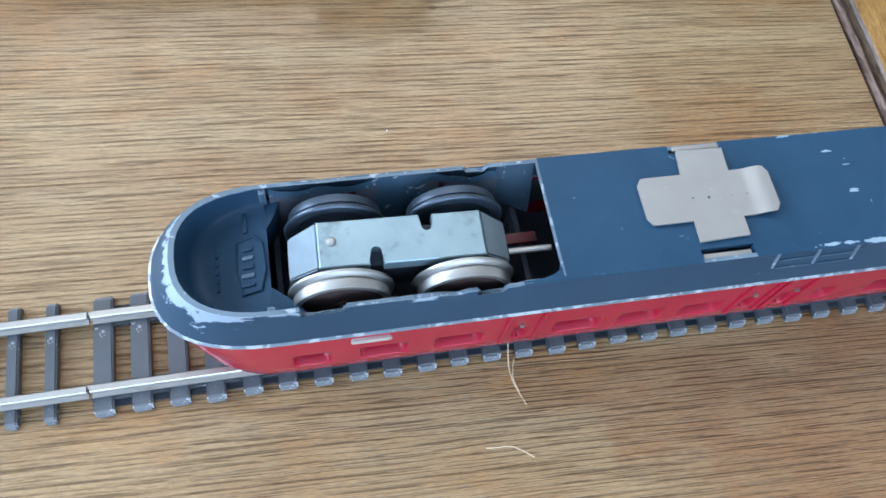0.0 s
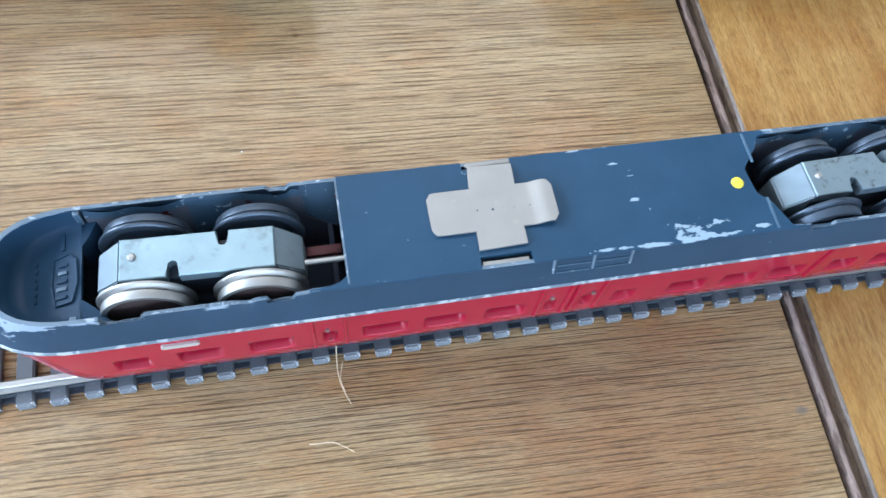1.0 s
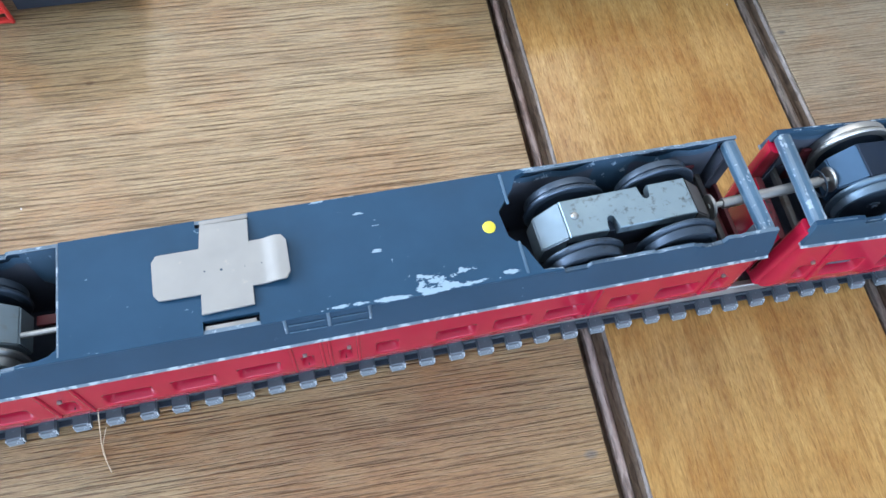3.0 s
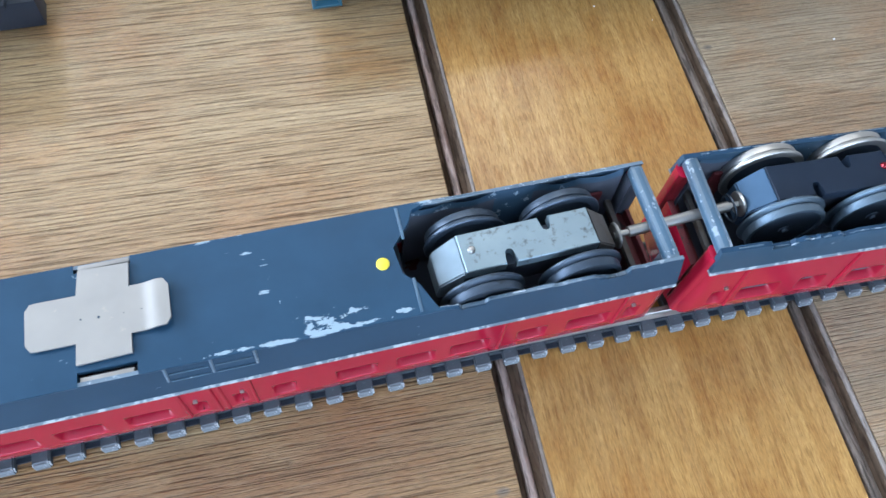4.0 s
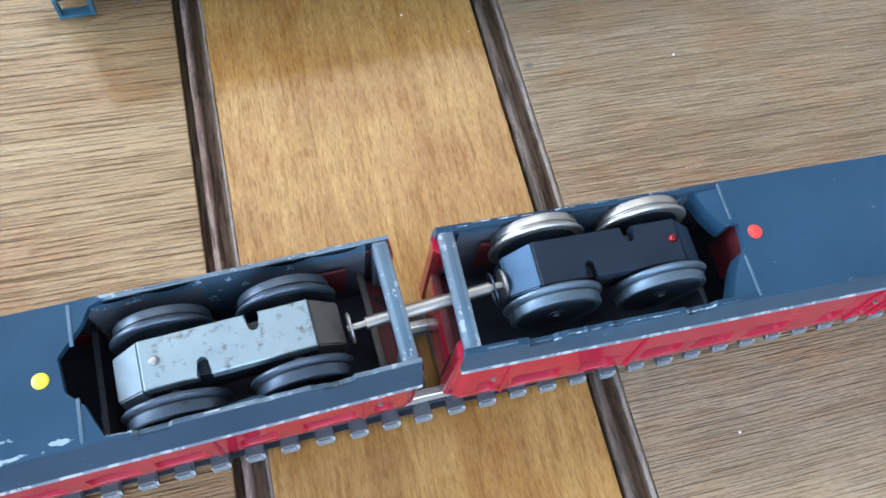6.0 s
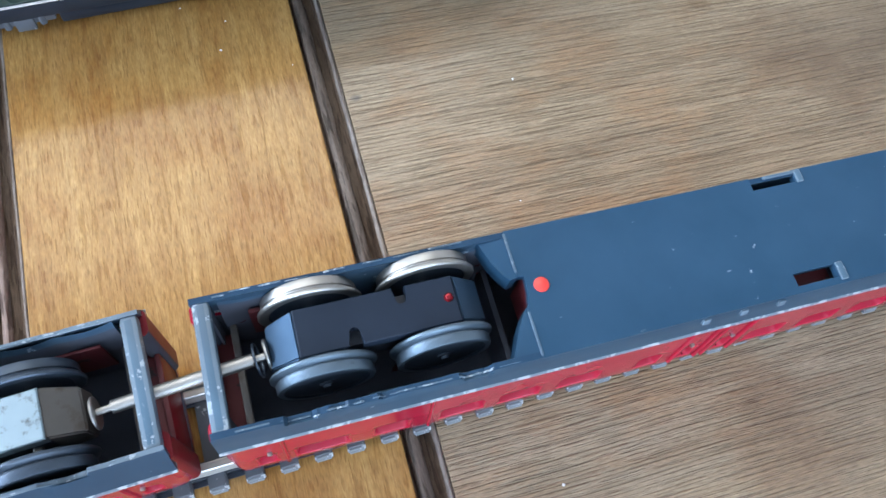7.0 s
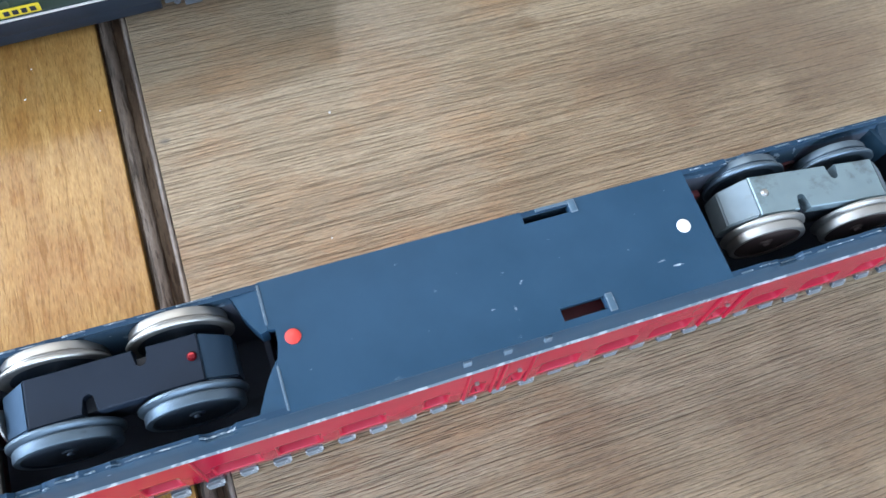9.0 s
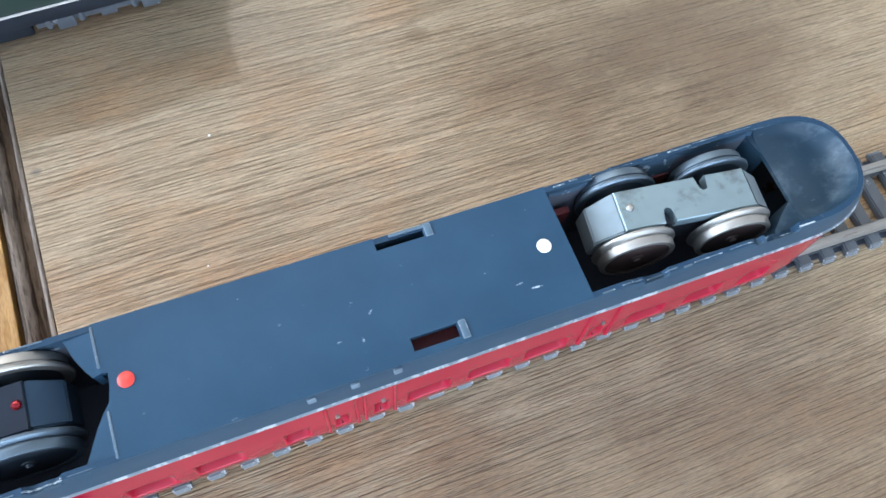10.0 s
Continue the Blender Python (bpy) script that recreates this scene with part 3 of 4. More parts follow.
def sleeper_mesh(width, name):
    """One plastic sleeper with rubbed ends, about its own middle."""
    h = width / 2
    bm = bmesh.new()
    prof = [(-14.3, 0), (-14.0, 1.7), (-13.3, SLEEPER_TOP), (13.3, SLEEPER_TOP), (14.0, 1.7), (14.3, 0)]
    a = [bm.verts.new((-h, y, z)) for y, z in prof]
    b = [bm.verts.new((h, y, z)) for y, z in prof]
    bm.faces.new(a)
    bm.faces.new(b[::-1])
    for i in range(len(prof)):
        j = (i + 1) % len(prof)
        bm.faces.new((a[i], a[j], b[j], b[i]))
    bmesh.ops.bevel(bm, geom=bm.edges[:], offset=0.4, segments=2, affect="EDGES")
    for f in bm.faces:
        f.material_index = 1 if abs(f.calc_center_median().y) > 13.25 else 0
    bm.transform(Matrix.Scale(MM, 4))
    bmesh.ops.recalc_face_normals(bm, faces=bm.faces)
    me = bpy.data.meshes.new(name)
    bm.to_mesh(me)
    bm.free()
    me.materials.append(SLEEPER)
    me.materials.append(SLEEPER_EDGE)
    return me


JOINT = -57.2
SLEEPER_PITCH = 8.03


def track_piece(x0, x1, first, width, label):
    piece = empty("track_section", Matrix(), label, "model track", "track sections")
    for off in (-GAUGE / 2, GAUGE / 2):
        part("rail", rail(x0 + 0.35, x1 - 0.35, off), RAIL, piece, "worn nickel rail", 40)
        if width > 3:
            # the black strip beside each web carries the shade between the sleepers
            for name, lo, hi, z0, z1, mat in (("rail_web", -1.9, 1.9, 0.3, 2.2, SLEEPER), ("rail_base", *((-3.3, -2.0) if off < 0 else (2.0, 3.3)), 0.1, 0.9, BLACK)):
                line = [x0 + (x1 - x0) * k / 40 + 0.5 for k in range(41)]
                part(name, prism([(x, track_y(x) + off + lo) for x in line] + [(x, track_y(x) + off + hi) for x in line[::-1]], z0, z1), mat, piece)
    me = sleeper_mesh(width, "sleeper")
    rnd = random.Random(5)
    x = first
    while x0 < x < x1:
        ob = new("sleeper", me)
        ob.parent = piece
        ob.matrix_local = Matrix.Translation((x * MM, (track_y(x) + rnd.uniform(-0.25, 0.25)) * MM, 0)) @ Matrix.Rotation(track_yaw(x) + rnd.uniform(-0.012, 0.012), 4, "Z")
        x += SLEEPER_PITCH if x1 > 0 else -SLEEPER_PITCH
    return piece


track_piece(-160, JOINT, -65.9, 2.6, "straight model track with thin dark grey sleepers, on the tabletop")
track_piece(JOINT, 560, -57.2 + 2.4, 4.3, "straight model track with grey plastic sleepers, on the tabletop")

# ---- the railcars, lying on their roofs ----
S0 = 221.0


def plan(hw, tip, corner=0.0, steps=20, power=2.5, straight=()):
    """Plan points of one level: near side, round the nose, far side. s runs from the coupling end to the nose."""
    out = []
    for s in straight:
        inset = corner * max(0, 1 - s / 2.6) ** 2
        out.append((s, -max(hw - inset, 0)))
    for k in range(steps + 1):
        a = math.pi / 2 - math.pi * k / steps
        c, sn = math.cos(a), math.sin(a)
        out.append((S0 + (tip - S0) * abs(c) ** (2 / power), -hw * math.copysign(abs(sn) ** (2 / power), sn)))
    for s in straight[::-1]:
        inset = corner * max(0, 1 - s / 2.6) ** 2
        out.append((s, max(hw - inset, 0)))
    return out


def loft(levels, straight, u_of, rim=None, corner=0.0):
    """Closed skin through levels (hw, tip, z). rim(s, v) gives the height of levels whose z is None."""
    bm = bmesh.new()
    rows = []
    for hw, tip, z, *more in levels:
        row = []
        for s, v in plan(hw, tip, corner, straight=straight, power=more[0] if more else 2.5):
            row.append(bm.verts.new((u_of(s), v, rim(s, v) if z is None else z)))
        rows.append(row)
    count = len(rows[0])
    grid = []
    for i in range(len(rows)):
        a, b = rows[i], rows[(i + 1) % len(rows)]
        line = []
        for j in range(count - 1):
            line.append(bm.faces.new((a[j], a[j + 1], b[j + 1], b[j])))
        grid.append(line)
    for j in (0, count - 1):
        bm.faces.new([r[j] for r in rows])
    return bm, grid


WINDOWS = ((5.2, 10.2), (13.4, 25.6), (30.3, 38.9), (45.2, 56.1), (59.0, 69.5), (73.3, 84.3), (92.9, 99.4), (104.4, 108.4), (113.6, 117.6), (121.7, 132.7), (136.7, 147.9), (151.2, 163.1), (168.2, 172.6), (178.5, 190.2), (195.0, 206.3), (211.2, 220.0))


def window_bay(a, b, z0, z1, place):
    """A moulded window: a round-cornered hollow in its rectangle. place maps length, height and depth."""
    bm = bmesh.new()
    n = 6
    r = min(1.7, (b - a) / 2 - 0.5)
    rings = [[], [], [], []]
    for sx, sz in ((1, 1), (-1, 1), (-1, -1), (1, -1)):
        ex, ez = (b if sx > 0 else a), (z1 if sz > 0 else z0)
        cx, cz = ex - sx * (r + 0.3), ez - sz * (r + 0.35)
        for k in range(n + 1):
            h = k / n if sx * sz > 0 else 1 - k / n
            w = radians(90 * h)
            out = (ex, cz + (ez - cz) * 2 * h) if h <= 0.5 else (cx + (ex - cx) * (2 - 2 * h), ez)
            rings[0].append(bm.verts.new(place(out[0], out[1], 0)))
            for i, (rr, d) in enumerate(((r, 0.0), (r - 0.25, 0.22), (r - 0.5, 2.5))):
                rings[i + 1].append(bm.verts.new(place(cx + sx * (rr * math.cos(w) - (0.45 if i == 2 else 0)), cz + sz * rr * math.sin(w), d)))
    m = len(rings[0])
    for p, q in zip(rings, rings[1:]):
        for i in range(m):
            bm.faces.new((p[i], p[(i + 1) % m], q[(i + 1) % m], q[i]))
    bm.faces.new(rings[3])
    return bm


def bogie(name, car, u, v, yaw, flip, near_wheel, far_wheel, plate_mat, z=43.0, R=10.5, label="", tuck=0.0):
    """A two-axle truck with its plate upwards, in a car's own frame. flip turns it end for end; tuck sets its near wheels further in."""
    root = new(name)
    root.parent = car
    root.matrix_local = pose(u * MM, v * MM, 0, 0, 0, yaw)
    if label:
        tagged(root, label)
    f = -1 if flip else 1
    # box with sloping ends; the two slots open to the sides
    bm = bmesh.new()
    half, L0, L1 = 4.9, 16.2, 22.0
    n1, n2 = 5.2, -5.2
    top = [(-L0, -half), (n2 - 1.3, -half)] + [(n2 + 1.3 * math.cos(w), -half + 2.6 + 1.3 * math.sin(w)) for w in np.linspace(math.pi, 0, 7)] + [(n2 + 1.3, -half), (L0, -half), (L0, half), (n1 + 1.3, half)]
    top += [(n1 + 1.3 * math.cos(w), half - 2.6 - 1.3 * math.sin(w)) for w in np.linspace(0, math.pi, 7)] + [(n1 - 1.3, half), (-L0, half)]
    prism([(f * x, y * f) for x, y in top], z - 3.0, z, bm)
    bmesh.ops.bevel(bm, geom=[e for e in bm.edges if all(abs(w.co.z - z) < 0.01 for w in e.verts)], offset=0.25, segments=1, affect="EDGES")
    part("plate", bm, plate_mat, root, "", 25)
    for s in (-1, 1):
        e = bmesh.new()
        a = [(s * (L0 + 0.03), -half, z - 0.1), (s * (L0 + 0.03), half, z - 0.1), (s * L1, half - 0.4, z - 5.5), (s * L1, -half + 0.4, z - 5.5), (s * (L1 + 0.4), -half + 0.4, z - 12), (s * (L1 + 0.4), half - 0.4, z - 12), (s * (L0 + 0.03), half, z - 12), (s * (L0 + 0.03), -half, z - 12)]
        vs = [e.verts.new(p) for p in a]
        for q in ((0, 1, 2, 3), (3, 2, 5, 4), (4, 5, 6, 7), (7, 6, 1, 0), (0, 3, 4, 7), (1, 6, 5, 2)):
            e.faces.new([vs[i] for i in q])
        bmesh.ops.bevel(e, geom=e.edges[:], offset=0.35, segments=2, affect="EDGES")
        part("end_block", e, BLUE_STEEL if plate_mat is BLUE_BLACK else BROWN_GRIME if plate_mat is CAST_GRIMY and s > 0 else CAST_BRIGHT, root, "", 25)
    part("frame", box(-L0, L0, -half + 0.9, half - 0.9, z - 13, z - 3.05, 0.3), BLACK, root)
    tip = 14.6 if flip else 13.6
    stud = moved(lathe([(0, 0.8), (0.6, 0.65), (0.95, 0.25), (1.0, 0), (1.0, -0.6), (0, -0.6)], 20), pose(-f * tip, 0.4, z))
    part("stud", stud, RUBY if plate_mat is BLUE_BLACK else STEEL, root)
    T = R - 0.9
    for wu in (-12.2, 12.2):
        axle = part("axle", tube([(wu, -8, z - 8.7), (wu, 8, z - 8.7)], 1.0, 10), STEEL, root)
        for side, kind in ((-1, near_wheel), (1, far_wheel)):
            prof = [(T - 1.3, 6.95), (T - 1.1, 6.9), (R - 0.3, 6.9), (R, 7.15), (R, 7.6), (R - 0.25, 7.9), (T - 0.05, 8.15), (T - 0.35, 8.3), (T - 0.3, 8.55), (T, 8.7), (T - 0.05, 10.2), (T - 0.25, 10.5), (T - 1.3, 10.5)]
            face = [(T - 1.3, 10.48), (T - 1.6, 10.15), (1.6, 10.1), (1.4, 10.4), (0.9, 10.5), (0.7, 11.0), (0, 11.1)]
            back = [(0, 7.3), (T - 1.6, 7.2), (T - 1.3, 6.96)]
            m = pose(wu, tuck if side < 0 else 0, z - 8.7, 90 if side < 0 else -90)
            w = part("wheel", moved(lathe(prof, 48), m), kind, root, "", 35)
            part("wheel_face", moved(lathe(face, 48), m), RUSTY if kind is STEEL else WHEEL_FACE, w)
            part("wheel_back", moved(lathe(back, 48), m), DARK_STEEL, w)
    return root


def worn_box(name, x0, x1, y0, y1, z0, z1, bevel, parent):
    """A painted bar whose arrises are rubbed bare."""
    bm = box(x0, x1, y0, y1, z0, z1, bevel)
    for f in bm.faces:
        f.normal_update()
        if max(abs(c) for c in f.normal) < 0.97:
            f.material_index = 1
    return part(name, bm, (SCUFFED, BLUE_WORN), parent, "", 25)


def railcar(m, way, u0, end_z, rib, low, label):
    """One die-cast railcar on its roof. s = 0 at the coupling end; u = u0 + way * s."""
    car = empty("toy_railcar", m, label, "toy train", "railcars of the upturned train")
    u_of = lambda s: u0 + way * s  # noqa: E731
    cuts = sorted({0.0, 0.8, 1.7, 2.6, 4, 210, *[w for pair in WINDOWS for w in pair], *[float(v) for v in np.arange(6, 221, 4)], *[float(v) for v in np.arange(7, 58, 0.9)], *[float(v) for v in np.arange(171, 218, 0.9)], 220.9, S0 - 0.01})
    cuts = [c for i, c in enumerate(cuts) if i == 0 or c - cuts[i - 1] > 0.25]
    rnd = random.Random(7 if way > 0 else 3)
    nicks = [(rnd.uniform(8, 216), rnd.uniform(0.5, 1.6), rnd.uniform(0.15, 0.5), rnd.choice((-1, -1, 1))) for _ in range(60)]

    def rim(s, v):
        """Height of the skirt's upper edge: cut away for the wheels, and nicked."""
        z = end_z
        near = v < 0
        if 7.5 < s < 57 or 172 < s < 217:
            for c, w, d, side in nicks:
                if side * v > 0 and abs(s - c) < w:
                    z -= d * (1.0 if near else 0.5)
        if near:
            for a, b, d in ((13.4, 19.3, 2.0), (19.3, 20.6, 0.9), (20.6, 48.3, 0.35), (48.3, 54.0, 1.6), (173.6, 176.6, 0.5), (176.6, 182.2, 2.6), (182.2, 208.4, 0.6), (208.4, 216.4, 3.1)):
                if a < s < b:
                    z -= d
        elif 176 < s < 180.2:
            z -= 1.3
        return z

    zb = end_z - 9.55

    def body_half(z):
        """Half width of the red body at a height."""
        return rib - 0.85 + (low - rib + 0.85) * (zb - z) / (zb - 15.2)

    # dark lower body: the skirt all round
    skirt, sides = loft([(13.9, 240.0, None), (min(14.3, rib - 0.9), 241.3, end_z - 1.6), (13.9 + (rib - 13.9) * 0.45, 243.2, end_z - 4.2), (rib - 0.45, 245, end_z - 8.6), (rib - 2.0, 243, end_z - 8.6), (13.0 if rib > 16 else 12.6, 238.9, None)], cuts, u_of, rim)
    for f in sides[-1]:
        f.material_index = 1
    part("skirt", skirt, (SKIRT, BLUE_WORN) if way < 0 else (SKIRT_2, NAVY), car, "", 35)
    belt, _ = loft([(rib - 0.5, 245.0, end_z - 8.65), (rib, 245.5, end_z - 9.0), (rib - 0.05, 245.4, end_z - 9.5), (rib - 2.2, 243, end_z - 9.5), (rib - 2.2, 243, end_z - 8.65)], cuts, u_of)
    part("belt_rib", belt, RIB, car, "worn blue-grey rib with bare metal", 35)
    # paint rubbed off the rim beside the trucks
    for a, b in ((4.5, 60.0), (166.0, 220.5)):
        for sg, gap in ((-1, 2.2), (1, 4.0)):
            lip = bmesh.new()
            q = a
            while q < b - 2:
                end_q = min(b, q + rnd.uniform(1.2, 7.5))
                y = sg * rnd.uniform(13.25, 13.85)
                merge(lip, tube([(u_of(v), y, rim(v, y) - 0.02) for v in np.linspace(q, end_q, max(3, int((end_q - q) / 0.45)))], rnd.uniform(0.08, 0.24), 5))
                q = end_q + rnd.uniform(0.3, gap)
            part("rubbed_lip", lip, LIP, car, "pale bare metal along the rim", 50)
    # red upper body
    levels = [(body_half(zb), 244.4, zb), (body_half(24.6), 243.6, 24.6), (body_half(22.6), 242.8, 22.6), (low, 240.6, 15.2), (low - 0.2, 238.5, 11.5), (low - 1.3, 234.5, 8.2), (11.0, 229, 6.4), (5.5, 223.5, 5.65), (0, 221.5, 5.5),
              (0, 221.2, 6.8), (5.3, 222.5, 7.0), (9.8, 227, 7.9), (13.0, 233, 10.0), (low - 2.5, 236.6, 13.0), (low - 2.4, 238.0, 15.2), (body_half(22.6) - 2.3, 239.8, 22.6), (body_half(24.6) - 2.2, 241.6, 24.6), (body_half(zb) - 1.9, 242.6, zb)]
    shell, grid = loft(levels, cuts, u_of, corner=2.4)
    bmesh.ops.recalc_face_normals(shell, faces=shell.faces)
    count = len(cuts)
    holes, bays = [], []
    for a, b in WINDOWS:
        mine = [j for j in range(count - 1) if a < (cuts[j] + cuts[j + 1]) / 2 < b]
        bays.append((cuts[mine[0]], cuts[mine[-1] + 1]))
        for j in mine:
            holes += [grid[2][j], grid[2][len(grid[2]) - 1 - j]]
    # the shell's inner faces take the inside tone instead of red
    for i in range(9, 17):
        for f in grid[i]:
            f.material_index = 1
    bmesh.ops.delete(shell, geom=holes, context="FACES")
    bmesh.ops.remove_doubles(shell, verts=shell.verts, dist=0.001)
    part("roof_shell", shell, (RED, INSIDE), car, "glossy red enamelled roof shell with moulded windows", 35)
    for a, b in bays:
        for sg in (-1, 1):
            part("window", window_bay(a, b, 15.2, 22.6, lambda q, z, d: (u_of(q), sg * (body_half(z) - d), z)), RED, car, "", 50)
    # end wall with its doorway; its shade is painted in by face and car
    end = bmesh.new()
    for sg in (-1, 1):
        t0, t1 = sorted((u_of(-0.7), u_of(3.0)))
        ring = rounded(t0, t1, *sorted((sg * 9.6, sg * min(15.3, rib - 1.4))), 1.4)
        prism(ring, 8.5, end_z - 4.2, end)
    t0, t1 = sorted((u_of(-0.5 if way > 0 else 0.2), u_of(1.4)))
    sill = box(t0, t1, -9.5, 9.5, 8.2, 28 if way > 0 else 25, 0.4)
    bmesh.ops.recalc_face_normals(sill, faces=sill.faces)
    # only the outward face of the second car's sill keeps the full red
    for f in sill.faces:
        f.material_index = 0 if f.normal.x * way < -0.5 else 1
    part("door_sill", sill, (RED if way > 0 else SHADED_RED, INSIDE_RED), car, "red sill of the end doorway")
    end.normal_update()
    bmesh.ops.recalc_face_normals(end, faces=end.faces)
    for f in end.faces:
        inward = f.normal.y * f.calc_center_median().y < 0 and abs(f.normal.y) > 0.3
        back = f.normal.x * way > 0.3
        f.material_index = 1 if back or (inward and way < 0) else 2 if inward else 0
    part("end_wall", end, (RED if way > 0 else SHADED_RED, INSIDE, SHADED_RED), car, "", 40)
    # inner lining along the wheel wells
    for a, b in ((5.0, 61.0), (165.2, 220.6)):
        for sg in (-1, 1):
            lining = bmesh.new()
            n = 40
            rows = []
            for k in range(n + 1):
                q = a + (b - a) * k / n
                bay = 0.9 * max(math.cos((q - (a + b) / 2 - 12.2) / 5.5), math.cos((q - (a + b) / 2 + 12.2) / 5.5))
                top = rim(q, sg * 13.0) - 0.25 - 4.5 * max(0.0, bay - 0.35)
                swell = max(-0.9, -bay) + 0.9
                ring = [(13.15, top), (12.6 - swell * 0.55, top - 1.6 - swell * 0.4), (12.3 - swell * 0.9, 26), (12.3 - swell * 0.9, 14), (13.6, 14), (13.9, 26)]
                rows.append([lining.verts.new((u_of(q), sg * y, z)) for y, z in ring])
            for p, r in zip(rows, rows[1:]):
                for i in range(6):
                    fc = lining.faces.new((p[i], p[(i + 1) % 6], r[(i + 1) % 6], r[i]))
                    # recess faces behind the wheels wear the inside tone in place of shade
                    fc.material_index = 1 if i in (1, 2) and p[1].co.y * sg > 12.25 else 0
            lining.faces.new(rows[0])
            lining.faces.new(rows[-1])
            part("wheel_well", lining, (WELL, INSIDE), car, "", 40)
    for q in (62.5, 166.5, S0 - 1.0):
        c, d = sorted((u_of(q), u_of(q + 1.2)))
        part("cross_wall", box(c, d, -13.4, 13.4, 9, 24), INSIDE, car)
    # added panels that carry the end well's shade in their colour
    c, d = sorted((u_of(3.05), u_of(3.6)))
    for y in ((-13.2, -9.7), (9.7, 13.2)):
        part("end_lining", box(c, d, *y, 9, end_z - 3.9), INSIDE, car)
    c, d = sorted((u_of(5.4), u_of(6.9)))
    part("cross_bar", box(c, d, -12.2, 12.2, 25.5, 27.5, 0.4), BROWN_GRIME, car, "grimy bare metal cross bar")
    c, d = sorted((u_of(1.6), u_of(5.2)))
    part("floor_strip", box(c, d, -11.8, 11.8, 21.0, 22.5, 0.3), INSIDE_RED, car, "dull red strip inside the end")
    # door ribs and handles on the red sides
    for q in (103.2, 110.0, 111.9, 118.9, 166.6, 174.2, 11.6, 43.0):
        for sg in (-1, 1):
            part("door_rib", tube([(u_of(q), sg * (body_half(14.0) + 0.1), 14.0), (u_of(q), sg * (body_half(zb - 0.6) + 0.1), zb - 0.6)], 0.5, 8), RED, car)
    for q in (105.5, 116.0, 170.9, 8.5):
        for sg in (-1, 1):
            c, d = sorted((sg * (body_half(24) - 0.2), sg * (body_half(24) + 0.75)))
            part("door_handle", box(u_of(q) - 0.5, u_of(q) + 0.5, c, d, 23.6, 24.5, 0.25), STEEL, car, "small bare metal handle")
    # end bar and the two cross members
    a, b = sorted((u_of(0.3), u_of(3.7)))
    worn_box("end_bar", a, b, -13.3, 13.3, end_z - 3.6, end_z - 0.15, 1.0, car)
    return car, u_of


def deck_plate(car, outline, z, paint_of, extra=()):
    bm = prism(outline, z - 1.6, z + 0.15)
    for b in extra:
        box(*b, z - 1.6, z + 0.1, bm=bm)
    return part("deck", bm, paint_of, car, "flat blue-grey deck with scratches", 20)


def nose_dish(car, u_of, z, depth, mat, q0):
    """The hollow of the nose: a dished floor inside the rim, open towards the truck."""
    bm = bmesh.new()
    nr, nk = 12, 32
    rows = []
    for i in range(nr + 1):
        f = 1 - i / nr
        row = []
        for k in range(nk + 1):
            a = math.pi / 2 - math.pi * k / nk
            hw, tip = 13.3 * f, q0 + (239.0 - q0) * f
            q = q0 + (tip - q0) * abs(math.cos(a)) ** 0.8
            v = -hw * math.copysign(abs(math.sin(a)) ** 0.8, math.sin(a))
            drop = depth * (1 - f**16) * (0.5 + 0.5 * (q - q0) / 18)
            row.append(bm.verts.new((u_of(q), v, z - 0.15 - drop)))
        rows.append(row)
    for p, q in zip(rows, rows[1:]):
        for k in range(nk):
            bm.faces.new((p[k], p[k + 1], q[k + 1], q[k]))
    bmesh.ops.remove_doubles(bm, verts=bm.verts, dist=0.01)
    under = bmesh.ops.extrude_face_region(bm, geom=bm.faces[:])
    for w in under["geom"]:
        if isinstance(w, bmesh.types.BMVert):
            w.co.z -= 1.2
    return part("nose_floor", bm, mat, car, "", 50)


def dot(car, u, v, z, r, mat, label):
    bm = moved(lathe([(0, 0.55), (r * 0.6, 0.45), (r * 0.95, 0.15), (r, -0.4), (0, -0.4)], 24), pose(u, v, z))
    return part("paint_dot", bm, mat, car, label)


CAR1 = pose(42.53 * MM, 62.88 * MM, 0, 0, 0, 2.6)
car1, u1 = railcar(CAR1, -1, 164.4, 41.3, 17.0, 16.5, "upturned red and blue-grey die-cast railcar lying on the track")
deck_plate(car1, [(109.6, 14), (108.2, 13.3), (105.0, 12.2), (103.4, 9.0), (99.2, 4.2), (98.6, 3.4), (98.9, 0.4), (99.3, -3.3), (100.4, -4.6), (102.4, -6.6), (103.6, -9.6), (105.2, -13.2), (109.4, -13.6), (109.8, -14), (41.0, -14), (41.0, -10.9), (29.0, -10.9), (29.0, -14), (-9.0, -14), (-9.0, -13.3), (-4.5, -13.0), (-2.2, -12.3), (-0.9, -11.2), (-0.3, -9.5), (-0.3, 14), (29.2, 14), (29.2, 12.0), (41.2, 12.0), (41.2, 14)], 41.3, DECK_1)
nose_dish(car1, u1, 41.2, 9.5, NAVY, 221.8)
part("edge", box(-0.75, -0.32, -13.2, 13.2, 40.6, 41.5, 0.12), BLUE_WORN, car1)
for a, b in ((-13.4, -5.0), (5.0, 13.4)):
    part("crease", box(101.0, 101.7, a, b, 41.2, 41.6, 0.12), SCUFFED, car1)

